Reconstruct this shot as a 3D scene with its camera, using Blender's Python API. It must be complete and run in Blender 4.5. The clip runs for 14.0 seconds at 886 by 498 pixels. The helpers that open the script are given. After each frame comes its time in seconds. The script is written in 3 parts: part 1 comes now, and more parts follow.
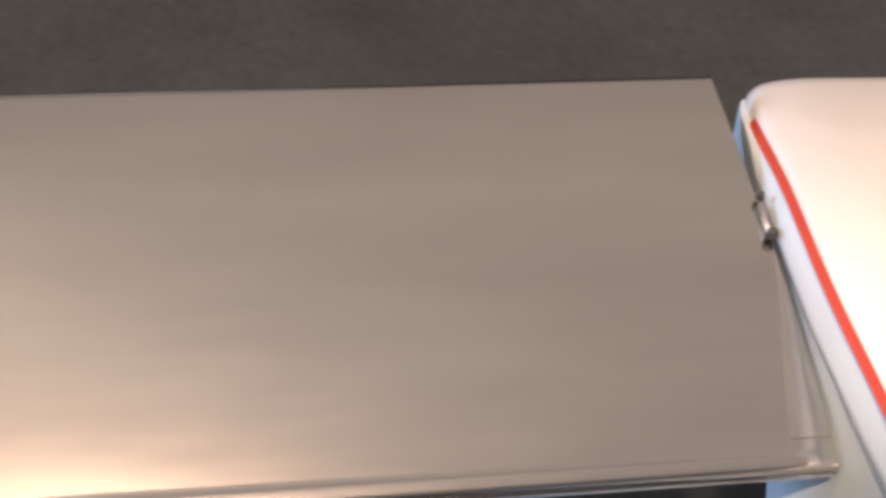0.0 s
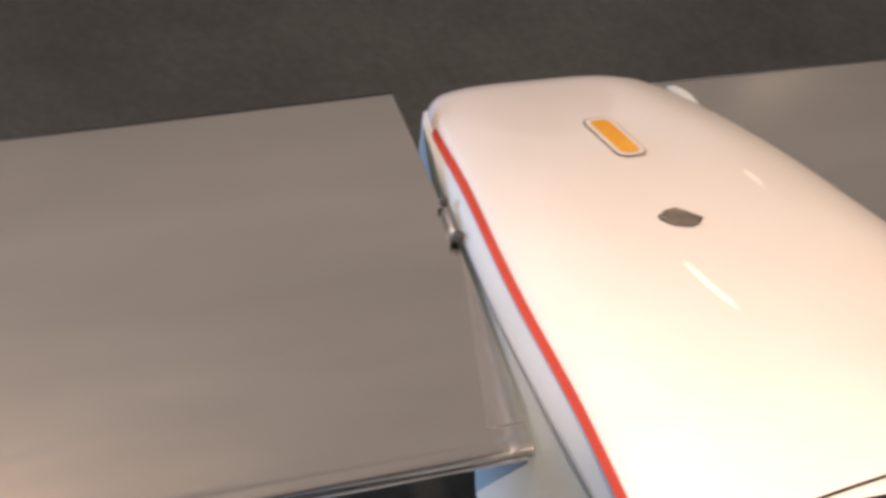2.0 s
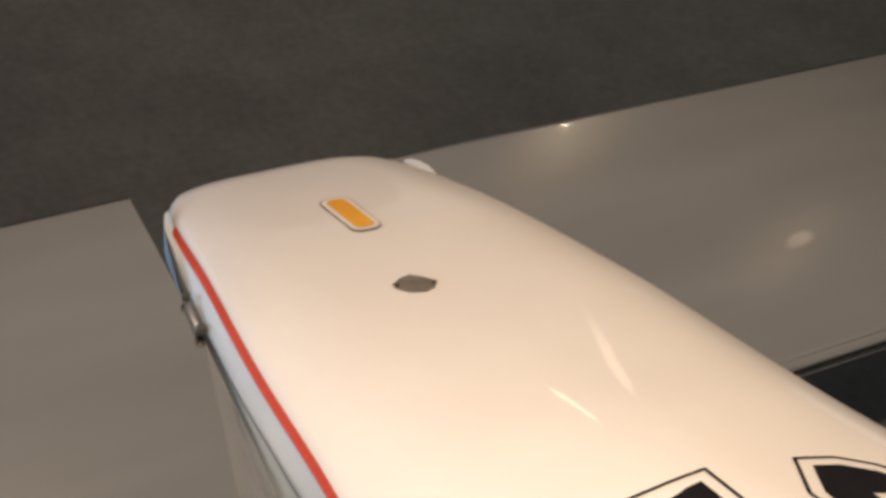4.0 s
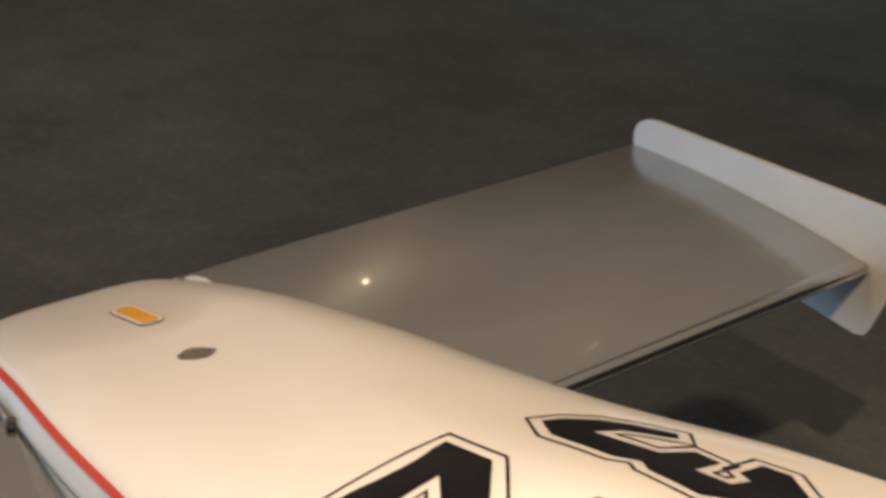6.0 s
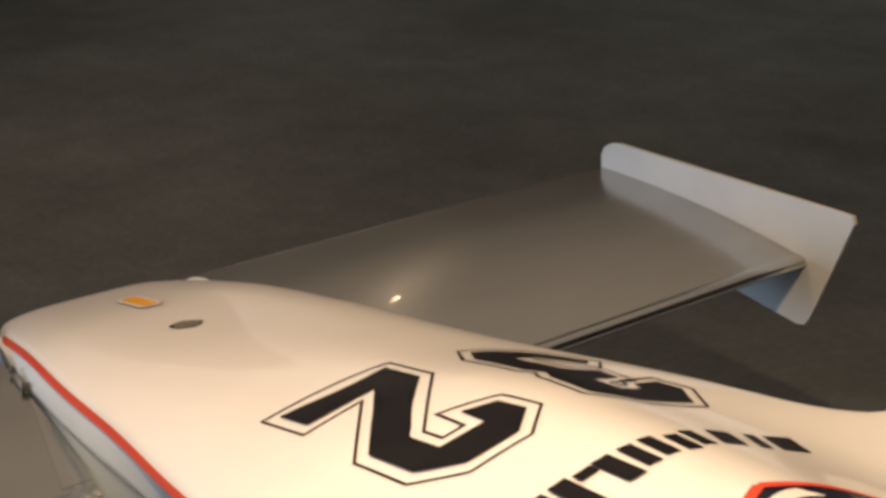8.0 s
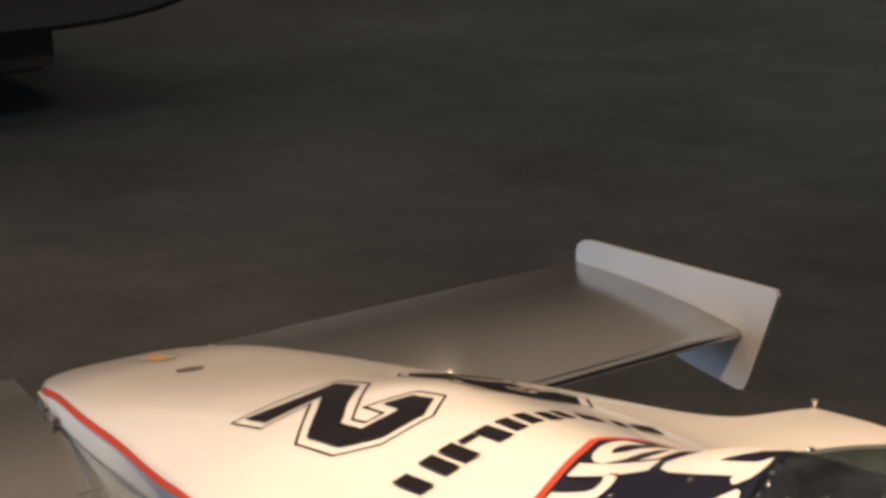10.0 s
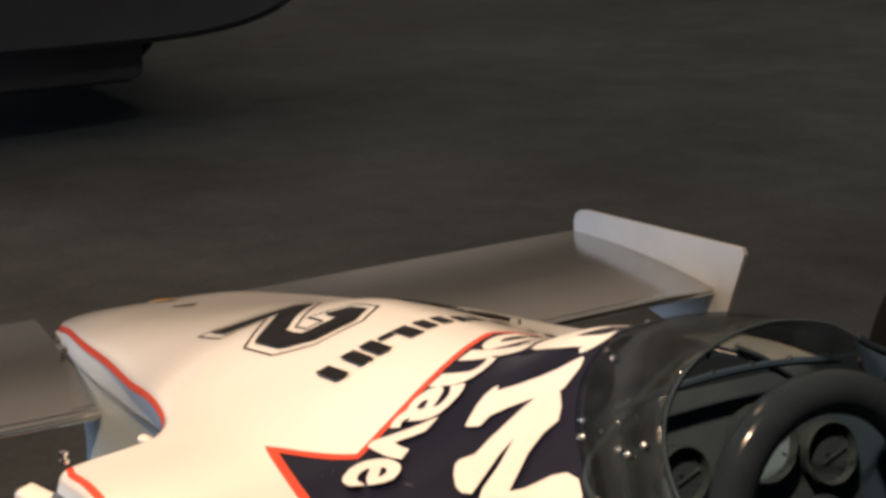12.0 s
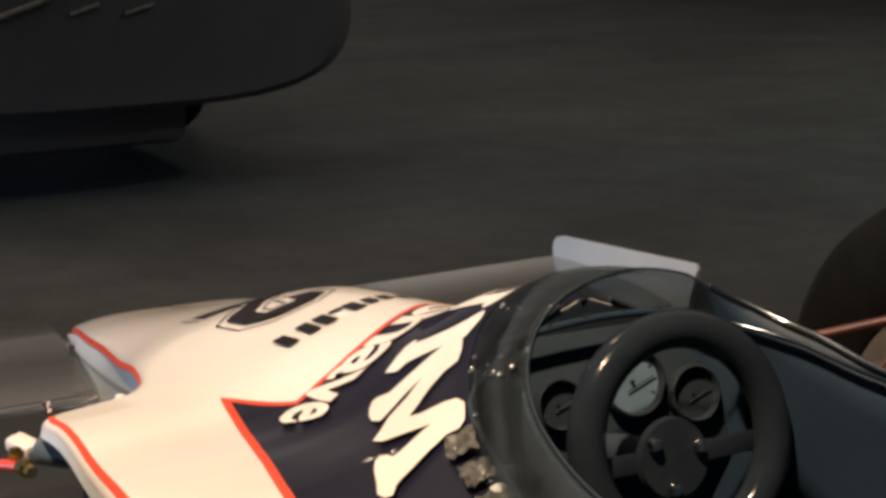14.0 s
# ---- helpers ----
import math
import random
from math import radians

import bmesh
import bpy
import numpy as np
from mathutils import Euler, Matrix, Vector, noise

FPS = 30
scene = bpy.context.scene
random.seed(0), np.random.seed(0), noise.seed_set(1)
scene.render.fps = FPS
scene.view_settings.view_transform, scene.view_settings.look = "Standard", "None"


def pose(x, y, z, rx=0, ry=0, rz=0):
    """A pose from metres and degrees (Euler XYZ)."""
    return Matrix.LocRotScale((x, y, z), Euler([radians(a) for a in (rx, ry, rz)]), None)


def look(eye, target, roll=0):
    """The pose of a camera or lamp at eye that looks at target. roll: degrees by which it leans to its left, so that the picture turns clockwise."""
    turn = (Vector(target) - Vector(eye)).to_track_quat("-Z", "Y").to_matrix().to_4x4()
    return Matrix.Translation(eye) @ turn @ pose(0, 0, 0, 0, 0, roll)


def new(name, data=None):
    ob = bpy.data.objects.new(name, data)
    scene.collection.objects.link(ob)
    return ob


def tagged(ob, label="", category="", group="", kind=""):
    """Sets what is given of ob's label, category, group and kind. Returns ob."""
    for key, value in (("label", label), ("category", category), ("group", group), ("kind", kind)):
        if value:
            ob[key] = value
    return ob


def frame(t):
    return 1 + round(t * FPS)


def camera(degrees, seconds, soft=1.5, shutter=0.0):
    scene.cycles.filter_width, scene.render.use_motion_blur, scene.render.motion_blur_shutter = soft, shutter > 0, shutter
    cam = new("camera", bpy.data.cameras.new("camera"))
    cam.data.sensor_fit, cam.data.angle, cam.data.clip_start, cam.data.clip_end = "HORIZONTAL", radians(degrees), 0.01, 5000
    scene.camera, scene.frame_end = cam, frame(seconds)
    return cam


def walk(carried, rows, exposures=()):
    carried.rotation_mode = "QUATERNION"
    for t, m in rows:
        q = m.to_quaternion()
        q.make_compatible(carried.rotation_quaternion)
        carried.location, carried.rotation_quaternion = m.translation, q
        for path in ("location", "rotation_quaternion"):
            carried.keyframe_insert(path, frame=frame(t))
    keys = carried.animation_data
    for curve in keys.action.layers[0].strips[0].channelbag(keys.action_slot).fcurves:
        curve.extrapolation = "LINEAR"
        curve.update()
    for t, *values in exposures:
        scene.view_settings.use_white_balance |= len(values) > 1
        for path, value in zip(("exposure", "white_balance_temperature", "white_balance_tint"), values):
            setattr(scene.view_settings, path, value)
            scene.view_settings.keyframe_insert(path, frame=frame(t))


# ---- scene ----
from mathutils.geometry import delaunay_2d_cdt

cam = camera(27.22, 14.0, soft=3.4, shutter=0.5)
PATH = [
    (0.0, look((1.1501, -0.7553, 1.1943), (0.0896, -0.3622, 0.2089), 11.978)),
    (0.5, look((1.1581, -0.7633, 1.2253), (0.1217, -0.3129, 0.2389), 12.399)),
    (1.0, look((1.1671, -0.7493, 1.2343), (0.1409, -0.2569, 0.2574), 12.282)),
    (1.5, look((1.1859, -0.7238, 1.2244), (0.1553, -0.1970, 0.2703), 11.656)),
    (2.0, look((1.2010, -0.7254, 1.2413), (0.1892, -0.1486, 0.2959), 12.115)),
    (2.5, look((1.2213, -0.7120, 1.2523), (0.2173, -0.0998, 0.3210), 11.658)),
    (3.0, look((1.2383, -0.6998, 1.2642), (0.2409, -0.0519, 0.3503), 11.052)),
    (3.5, look((1.2576, -0.6778, 1.2423), (0.2456, 0.0047, 0.3705), 9.716)),
    (3.7, look((1.2554, -0.6604, 1.2555), (0.2502, 0.0276, 0.3802), 8.936)),
    (5.8, look((1.5038, -0.7322, 1.2054), (0.4533, 0.1040, 0.5367), 3.305)),
    (6.0, look((1.5319, -0.7503, 1.2026), (0.4897, 0.1082, 0.5493), 2.621)),
    (6.5, look((1.5982, -0.7887, 1.2083), (0.5723, 0.1054, 0.5773), 2.059)),
    (7.0, look((1.6669, -0.7940, 1.2123), (0.6088, 0.0697, 0.5923), 0.461)),
    (7.2, look((1.6893, -0.7943, 1.2025), (0.6143, 0.0567, 0.5941), 0.020)),
    (9.3, look((2.0936, -0.8691, 1.1489), (0.9197, -0.0636, 0.6767), -0.175)),
    (9.5, look((2.1369, -0.8713, 1.1478), (0.9492, -0.0776, 0.6902), -0.988)),
    (10.0, look((2.2150, -0.8983, 1.1431), (1.0073, -0.1091, 0.7326), -1.139)),
    (10.5, look((2.2854, -0.8833, 1.1191), (1.0614, -0.1232, 0.7020), -0.987)),
    (11.0, look((2.3336, -0.8259, 1.0823), (1.0792, -0.1048, 0.6869), -1.271)),
    (11.5, look((2.4124, -0.8251, 1.0711), (1.1460, -0.1170, 0.6906), -1.306)),
    (12.0, look((2.5016, -0.8382, 1.0667), (1.2287, -0.1368, 0.6956), -1.569)),
    (12.5, look((2.5901, -0.8654, 1.0532), (1.3129, -0.1601, 0.7049), -1.475)),
    (13.0, look((2.6666, -0.8450, 1.0336), (1.3697, -0.1630, 0.7126), -1.589)),
    (13.5, look((2.7265, -0.8310, 1.0122), (1.4216, -0.1684, 0.6831), -1.426)),
    (14.0, look((2.7967, -0.8428, 1.0106), (1.4837, -0.1819, 0.7119), -1.611)),
]
walk(cam, PATH, exposures=[(0.0, 0.86, 5850, 22), (2.0, 0.59, 5800, 21), (3.0, 0.40, 5450, 16), (3.7, 0.27, 5750, 15), (6.0, 0.17, 6200, 13), (7.2, 0.16, 6400, 14), (11.0, 0.12, 6350, 18), (14.0, 0.13, 6050, 16)])


# ---- world, lamps ----
world = bpy.data.worlds.new("hall_air")
scene.world = world
world.use_nodes = True
world.node_tree.nodes["Background"].inputs["Color"].default_value = (1.0, 0.93, 0.86, 1)
world.node_tree.nodes["Background"].inputs["Strength"].default_value = 0.055


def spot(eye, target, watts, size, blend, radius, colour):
    data = bpy.data.lights.new("unseen_spot", "SPOT")
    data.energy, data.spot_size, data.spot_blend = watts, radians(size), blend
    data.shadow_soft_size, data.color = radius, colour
    ob = new("unseen_spot", data)
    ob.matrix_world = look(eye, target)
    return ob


WARM = (1.0, 0.74, 0.46)


def panel(eye, target, watts, wide, high, colour, name="ceiling_fill"):
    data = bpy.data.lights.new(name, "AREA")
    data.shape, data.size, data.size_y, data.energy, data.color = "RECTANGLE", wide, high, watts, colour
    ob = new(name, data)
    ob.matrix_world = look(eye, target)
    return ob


# unseen lamps: warm key over the car, pin lamps for the glints, added fills
spot((2.4, -1.38, 3.75), (1.44, -0.24, 0.45), 930, 41, 0.9, 0.06, (1.0, 0.71, 0.42))
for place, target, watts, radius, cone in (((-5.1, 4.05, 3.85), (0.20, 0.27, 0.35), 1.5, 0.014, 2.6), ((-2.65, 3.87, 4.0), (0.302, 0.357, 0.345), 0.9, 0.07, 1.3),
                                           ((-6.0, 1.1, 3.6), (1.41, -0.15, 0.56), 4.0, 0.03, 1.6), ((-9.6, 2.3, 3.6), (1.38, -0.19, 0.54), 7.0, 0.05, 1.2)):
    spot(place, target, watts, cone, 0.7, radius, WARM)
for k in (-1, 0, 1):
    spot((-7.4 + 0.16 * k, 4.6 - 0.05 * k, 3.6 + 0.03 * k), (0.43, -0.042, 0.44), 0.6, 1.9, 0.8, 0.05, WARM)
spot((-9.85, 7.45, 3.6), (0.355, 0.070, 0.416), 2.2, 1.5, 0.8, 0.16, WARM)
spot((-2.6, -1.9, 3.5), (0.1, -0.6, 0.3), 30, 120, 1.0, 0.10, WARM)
spot((-0.9, -0.6, 4.8), (-0.5, -0.2, 0.1), 290, 66, 1.0, 0.25, (1.0, 0.66, 0.38))
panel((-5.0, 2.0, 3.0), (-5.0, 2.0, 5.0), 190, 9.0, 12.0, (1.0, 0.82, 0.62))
panel((-14.4, 3.0, 2.6), (-16.0, 3.0, 2.4), 150, 16.0, 1.6, (1.0, 0.90, 0.76), "wall_fill")
panel((-2.2, -6.6, 0.50), (0.3, 0.2, 0.42), 255, 5.0, 0.9, (0.58, 0.79, 1.0), "cool_side_fill")
panel((-3.7, -1.7, 4.2), (-3.7, -1.7, 5.0), 18, 2.0, 2.0, (1.0, 0.72, 0.42))
spot((0.6, 6.8, 4.9), (-2.3, 5.7, 0.0), 500, 94, 1.0, 0.25, (1.0, 0.93, 0.74))


# ---- materials ----
def shader(name):
    m = bpy.data.materials.new(name)
    m.use_nodes = True
    return m, m.node_tree.nodes, m.node_tree.links, m.node_tree.nodes["Principled BSDF"]


def noise_node(nodes, links, scale, detail=4.0, rough=0.6, stretch=None):
    coords = nodes.new("ShaderNodeTexCoord")
    tex = nodes.new("ShaderNodeTexNoise")
    tex.inputs["Scale"].default_value, tex.inputs["Detail"].default_value = scale, detail
    tex.inputs["Roughness"].default_value = rough
    if stretch:
        mapping = nodes.new("ShaderNodeMapping")
        mapping.inputs["Scale"].default_value = stretch
        links.new(coords.outputs["Object"], mapping.inputs["Vector"])
        links.new(mapping.outputs["Vector"], tex.inputs["Vector"])
    else:
        links.new(coords.outputs["Object"], tex.inputs["Vector"])
    return tex


def ramp(nodes, links, source, low, high, a=0.3, b=0.7):
    r = nodes.new("ShaderNodeValToRGB")
    r.color_ramp.elements[0].position, r.color_ramp.elements[1].position = a, b
    r.color_ramp.elements[0].color, r.color_ramp.elements[1].color = (*low, 1), (*high, 1)
    links.new(source.outputs["Fac"], r.inputs["Fac"])
    return r


def bump(nodes, links, source, bsdf, strength, distance):
    b = nodes.new("ShaderNodeBump")
    b.inputs["Strength"].default_value, b.inputs["Distance"].default_value = strength, distance
    links.new(source.outputs["Fac"], b.inputs["Height"])
    links.new(b.outputs["Normal"], bsdf.inputs["Normal"])


def surface(name, low, high, rough, metal=0.0, scale=8.0, grain=0.1, deep=0.001, coat=0.0, stretch=None, vary=0.05, shine=0.5):
    m, nodes, links, bsdf = shader(name)
    tex = noise_node(nodes, links, scale, stretch=stretch)
    links.new(ramp(nodes, links, tex, low, high).outputs["Color"], bsdf.inputs["Base Color"])
    fine = noise_node(nodes, links, scale * 9, stretch=stretch)
    span = nodes.new("ShaderNodeMapRange")
    span.inputs["To Min"].default_value, span.inputs["To Max"].default_value = max(0.02, rough - vary), rough + vary
    links.new(fine.outputs["Fac"], span.inputs["Value"])
    links.new(span.outputs["Result"], bsdf.inputs["Roughness"])
    bsdf.inputs["Metallic"].default_value = metal
    bsdf.inputs["Coat Weight"].default_value = coat
    bsdf.inputs["Specular IOR Level"].default_value = shine
    bsdf.inputs["Coat Roughness"].default_value = 0.035
    if grain:
        bump(nodes, links, fine, bsdf, grain, deep)
    return m


PAINT_WHITE = surface("white_paint", (0.74, 0.735, 0.72), (0.80, 0.795, 0.78), 0.28, scale=5, grain=0, coat=0.7, vary=0.008)
PAINT_NAVY = surface("navy_paint", (0.008, 0.009, 0.020), (0.012, 0.013, 0.027), 0.40, scale=6, grain=0, coat=0.35, vary=0.008, shine=0.05)
PAINT_RED = surface("red_vinyl", (0.53, 0.060, 0.030), (0.61, 0.078, 0.040), 0.5, scale=20, grain=0.03, shine=0.15)
VINYL_WHITE = surface("white_vinyl", (0.69, 0.675, 0.65), (0.75, 0.735, 0.71), 0.35, scale=20, grain=0.02)
VINYL_BLACK = surface("black_vinyl", (0.006, 0.0055, 0.007), (0.011, 0.010, 0.012), 0.40, scale=20, grain=0.03, shine=0.15)
VINYL_AMBER = surface("amber_vinyl", (0.70, 0.33, 0.015), (0.80, 0.43, 0.035), 0.35, scale=30, grain=0.03)
STICKER_EDGE = surface("grey_brown_vinyl", (0.20, 0.17, 0.15), (0.28, 0.24, 0.21), 0.4, scale=30, grain=0.02)
BADGE = surface("dull_grey_metal", (0.16, 0.145, 0.12), (0.30, 0.28, 0.24), 0.4, scale=60, grain=0.2, metal=0.4)
ALLOY = surface("wing_aluminium", (0.455, 0.437, 0.400), (0.59, 0.567, 0.518), 0.20, metal=1.0, scale=3.0, grain=0.012, deep=0.002, coat=0.35, stretch=(1.6, 0.35, 1), vary=0.04)
ALLOY_EDGE = surface("bare_aluminium", (0.55, 0.54, 0.52), (0.68, 0.67, 0.65), 0.3, metal=1.0, scale=30, grain=0.1)
PLATE = surface("pale_plate_paint", (0.54, 0.565, 0.565), (0.61, 0.635, 0.635), 0.4, scale=6, grain=0.02)
SIDE = surface("cool_lit_side_paint", (0.60, 0.68, 0.73), (0.66, 0.74, 0.79), 0.4, scale=7, grain=0.03, coat=0.15)
RUBBER = surface("black_rubber", (0.006, 0.0065, 0.006), (0.010, 0.0105, 0.010), 0.8, scale=14, grain=0.3, shine=0.06)
GRIP = surface("black_leather", (0.013, 0.019, 0.027), (0.018, 0.025, 0.034), 0.13, scale=40, grain=0.05, shine=0.2)
GAUGE = surface("black_gauge_face", (0.020, 0.030, 0.042), (0.027, 0.039, 0.053), 0.6, scale=60, grain=0.05, shine=0.03)
DARK = surface("dark_trim", (0.027, 0.041, 0.057), (0.037, 0.053, 0.071), 0.5, scale=15, grain=0.03, shine=0.04)
EXHIBIT = surface("dark_body_paint", (0.076, 0.076, 0.084), (0.098, 0.098, 0.106), 0.75, scale=4, grain=0.05)
TUB = surface("blue_tub_paint", (0.016, 0.031, 0.054), (0.022, 0.040, 0.066), 0.5, scale=9, grain=0.05, shine=0.2)
CHROME = surface("chrome", (0.65, 0.64, 0.62), (0.78, 0.77, 0.75), 0.14, metal=1.0, scale=25, grain=0.05)
BRASS = surface("brass", (0.55, 0.40, 0.16), (0.68, 0.52, 0.24), 0.25, metal=1.0, scale=30, grain=0.1)
FACE = surface("dial_face", (0.10, 0.165, 0.23), (0.14, 0.215, 0.285), 0.35, scale=30, grain=0.0)
TUB_SIDE = surface("cool_lit_tub_paint", (0.45, 0.53, 0.57), (0.51, 0.59, 0.63), 0.4, scale=9, grain=0.03)
TUB_LIGHT = surface("blue_grey_paint", (0.06, 0.09, 0.13), (0.10, 0.13, 0.18), 0.3, scale=14, grain=0.05)
HOSE = surface("red_hose_rubber", (0.55, 0.05, 0.03), (0.66, 0.08, 0.05), 0.4, scale=20, grain=0.05)
EDGE_GREY = surface("dull_grey_edge", (0.05, 0.05, 0.05), (0.08, 0.08, 0.08), 0.35, scale=30, grain=0.05)
BEZEL = surface("dark_bezel_metal", (0.019, 0.028, 0.035), (0.026, 0.036, 0.044), 0.5, scale=30, grain=0.1, shine=0.03)
NEEDLE = surface("grey_dial_marking", (0.03, 0.04, 0.052), (0.05, 0.062, 0.078), 0.5, scale=30, grain=0, shine=0.1)
ROOT_REFLECTION = surface("root_reflection_tint", (0.50, 0.482, 0.442), (0.60, 0.58, 0.535), 0.22, metal=1.0, scale=12, grain=0.03, stretch=(1, 4, 1))
RED_TUBE = surface("red_tube_paint", (0.052, 0.013, 0.011), (0.075, 0.018, 0.015), 0.45, scale=20, grain=0.05)
TAPE = surface("creased_clear_tape", (0.05, 0.055, 0.053), (0.16, 0.162, 0.15), 0.12, metal=0.3, scale=60, grain=0.3)
BEAD = surface("polished_blue_edge", (0.11, 0.14, 0.17), (0.17, 0.20, 0.235), 0.16, metal=1.0, scale=30, grain=0.05)
EDGE_STRIP = surface("polished_screen_edge", (0.34, 0.38, 0.40), (0.46, 0.50, 0.53), 0.2, metal=1.0, scale=30, grain=0.05)


def hall_floor():
    m, nodes, links, bsdf = shader("worn_dark_floor")
    patches = noise_node(nodes, links, 1.1, 6.0, 0.7)
    stains = noise_node(nodes, links, 6.5, 5.0, 0.72)
    fibres = noise_node(nodes, links, 70.0, 3.0, 0.7)
    base = ramp(nodes, links, patches, (0.065, 0.0725, 0.0735), (0.110, 0.123, 0.125), 0.36, 0.66)
    for source, low, fac, a, b in ((stains, (0.50, 0.49, 0.48), 0.42, 0.32, 0.64), (fibres, (0.45, 0.45, 0.45), 0.5, 0.25, 0.75)):
        mix = nodes.new("ShaderNodeMixRGB")
        mix.blend_type = "MULTIPLY"
        mix.inputs["Fac"].default_value = fac
        links.new(base.outputs["Color"], mix.inputs["Color1"])
        links.new(ramp(nodes, links, source, low, (1.0, 1.0, 1.0), a, b).outputs["Color"], mix.inputs["Color2"])
        base = mix
    links.new(base.outputs["Color"], bsdf.inputs["Base Color"])
    bsdf.inputs["Roughness"].default_value = 0.72
    bsdf.inputs["Specular IOR Level"].default_value = 0.2
    bump(nodes, links, fibres, bsdf, 0.12, 0.002)
    return m


def plexi():
    """Smoked clear sheet: tinted see-through with a glossy skin, glare added as thin haze."""
    m, nodes, links, bsdf = shader("smoked_plexiglass")
    clear, gloss, mix, bend = (nodes.new("ShaderNode" + kind) for kind in ("BsdfTransparent", "BsdfGlossy", "MixShader", "LayerWeight"))
    clear.inputs["Color"].default_value = (0.51, 0.545, 0.55, 1)
    tex = noise_node(nodes, links, 18.0)
    span = nodes.new("ShaderNodeMapRange")
    span.inputs["To Min"].default_value, span.inputs["To Max"].default_value = 0.03, 0.10
    links.new(tex.outputs["Fac"], span.inputs["Value"])
    links.new(span.outputs["Result"], gloss.inputs["Roughness"])
    gloss.inputs["Color"].default_value = (0.75, 0.80, 0.85, 1)
    bend.inputs["Blend"].default_value = 0.25
    weak = nodes.new("ShaderNodeMath")
    weak.operation = "MULTIPLY_ADD"
    weak.inputs[1].default_value, weak.inputs[2].default_value = 0.15, 0.025
    links.new(bend.outputs["Facing"], weak.inputs[0])
    links.new(weak.outputs["Value"], mix.inputs["Fac"])
    links.new(clear.outputs["BSDF"], mix.inputs[1])
    links.new(gloss.outputs["BSDF"], mix.inputs[2])
    haze, both = nodes.new("ShaderNodeBsdfDiffuse"), nodes.new("ShaderNodeMixShader")
    haze.inputs["Color"].default_value = (0.17, 0.20, 0.21, 1)
    haze_mottle = noise_node(nodes, links, 40.0, 6.0, 0.7, (0.5, 1.6, 1))
    spread = nodes.new("ShaderNodeMapRange")
    spread.inputs["From Min"].default_value, spread.inputs["From Max"].default_value = 0.35, 0.72
    spread.inputs["To Min"].default_value, spread.inputs["To Max"].default_value = 0.012, 0.075
    links.new(haze_mottle.outputs["Fac"], spread.inputs["Value"])
    links.new(spread.outputs["Result"], both.inputs["Fac"])
    links.new(mix.outputs["Shader"], both.inputs[1])
    links.new(haze.outputs["BSDF"], both.inputs[2])
    links.new(both.outputs["Shader"], nodes["Material Output"].inputs["Surface"])
    nodes.remove(bsdf)
    return m


FLOORING, PLEXI = hall_floor(), plexi()
CEILING = surface("ceiling_plaster", (0.50, 0.48, 0.45), (0.58, 0.56, 0.53), 0.9, scale=2.0, grain=0.1)
WALL = surface("wall_plaster", (0.40, 0.385, 0.36), (0.48, 0.46, 0.43), 0.85, scale=2.5, grain=0.2, deep=0.004)


# ---- mesh helpers ----
def part(name, bm, material, parent=None, label="", smooth=True):
    data = bpy.data.meshes.new(name)
    bmesh.ops.recalc_face_normals(bm, faces=bm.faces)
    bm.to_mesh(data)
    bm.free()
    data.materials.append(material)
    if smooth:
        data.polygons.foreach_set("use_smooth", [True] * len(data.polygons))
        data.set_sharp_from_angle(angle=radians(38))
    ob = new(name, data)
    ob.parent = parent
    return tagged(ob, label)


def rows_mesh(rows, closed=False, caps=False):
    """Quads between rows of points of equal length."""
    bm = bmesh.new()
    made = [[bm.verts.new(p) for p in row] for row in rows]
    for one, two in zip(made, made[1:]):
        n = len(one)
        for i in range(n if closed else n - 1):
            j = (i + 1) % n
            quad = [one[i], one[j], two[j], two[i]]
            bm.faces.new(quad)
    if caps:
        bm.faces.new(made[0])
        bm.faces.new(made[-1][::-1])
    bmesh.ops.remove_doubles(bm, verts=bm.verts, dist=1e-6)
    return bm


def tube(points, radius, sides=14):
    """A round bar along points."""
    rows = []
    pts = [Vector(p) for p in points]
    for i, p in enumerate(pts):
        way = (pts[min(i + 1, len(pts) - 1)] - pts[max(i - 1, 0)]).normalized()
        a = way.orthogonal().normalized()
        if abs(way.z) < 0.95:
            a = way.cross(Vector((0, 0, 1))).normalized()
        b = way.cross(a)
        r = radius[i] if isinstance(radius, (list, tuple)) else radius
        rows.append([p + r * (a * math.cos(2 * math.pi * k / sides) + b * math.sin(2 * math.pi * k / sides)) for k in range(sides)])
    return rows_mesh(rows, closed=True, caps=True)


def box(sx, sy, sz, m, bevel=0.0):
    bm = bmesh.new()
    bmesh.ops.create_cube(bm, size=1.0, matrix=Matrix.Diagonal((sx, sy, sz, 1)))
    if bevel:
        bmesh.ops.bevel(bm, geom=bm.edges[:], offset=bevel, segments=2, affect="EDGES", profile=0.5)
    bmesh.ops.transform(bm, matrix=m, verts=bm.verts)
    return bm


def spun(profile, m, sides=48, hollow=False):
    """A body of revolution about its local z: profile of (radius, height)."""
    rows = [[m @ Vector((r * math.cos(2 * math.pi * k / sides), r * math.sin(2 * math.pi * k / sides), h)) for k in range(sides)] for r, h in (profile + profile[:1] if hollow else profile)]
    return rows_mesh(rows, closed=True, caps=not hollow)


def along(x, table):
    xs, ys = zip(*table)
    return float(np.interp(x, xs, ys))


SLOPES = {}


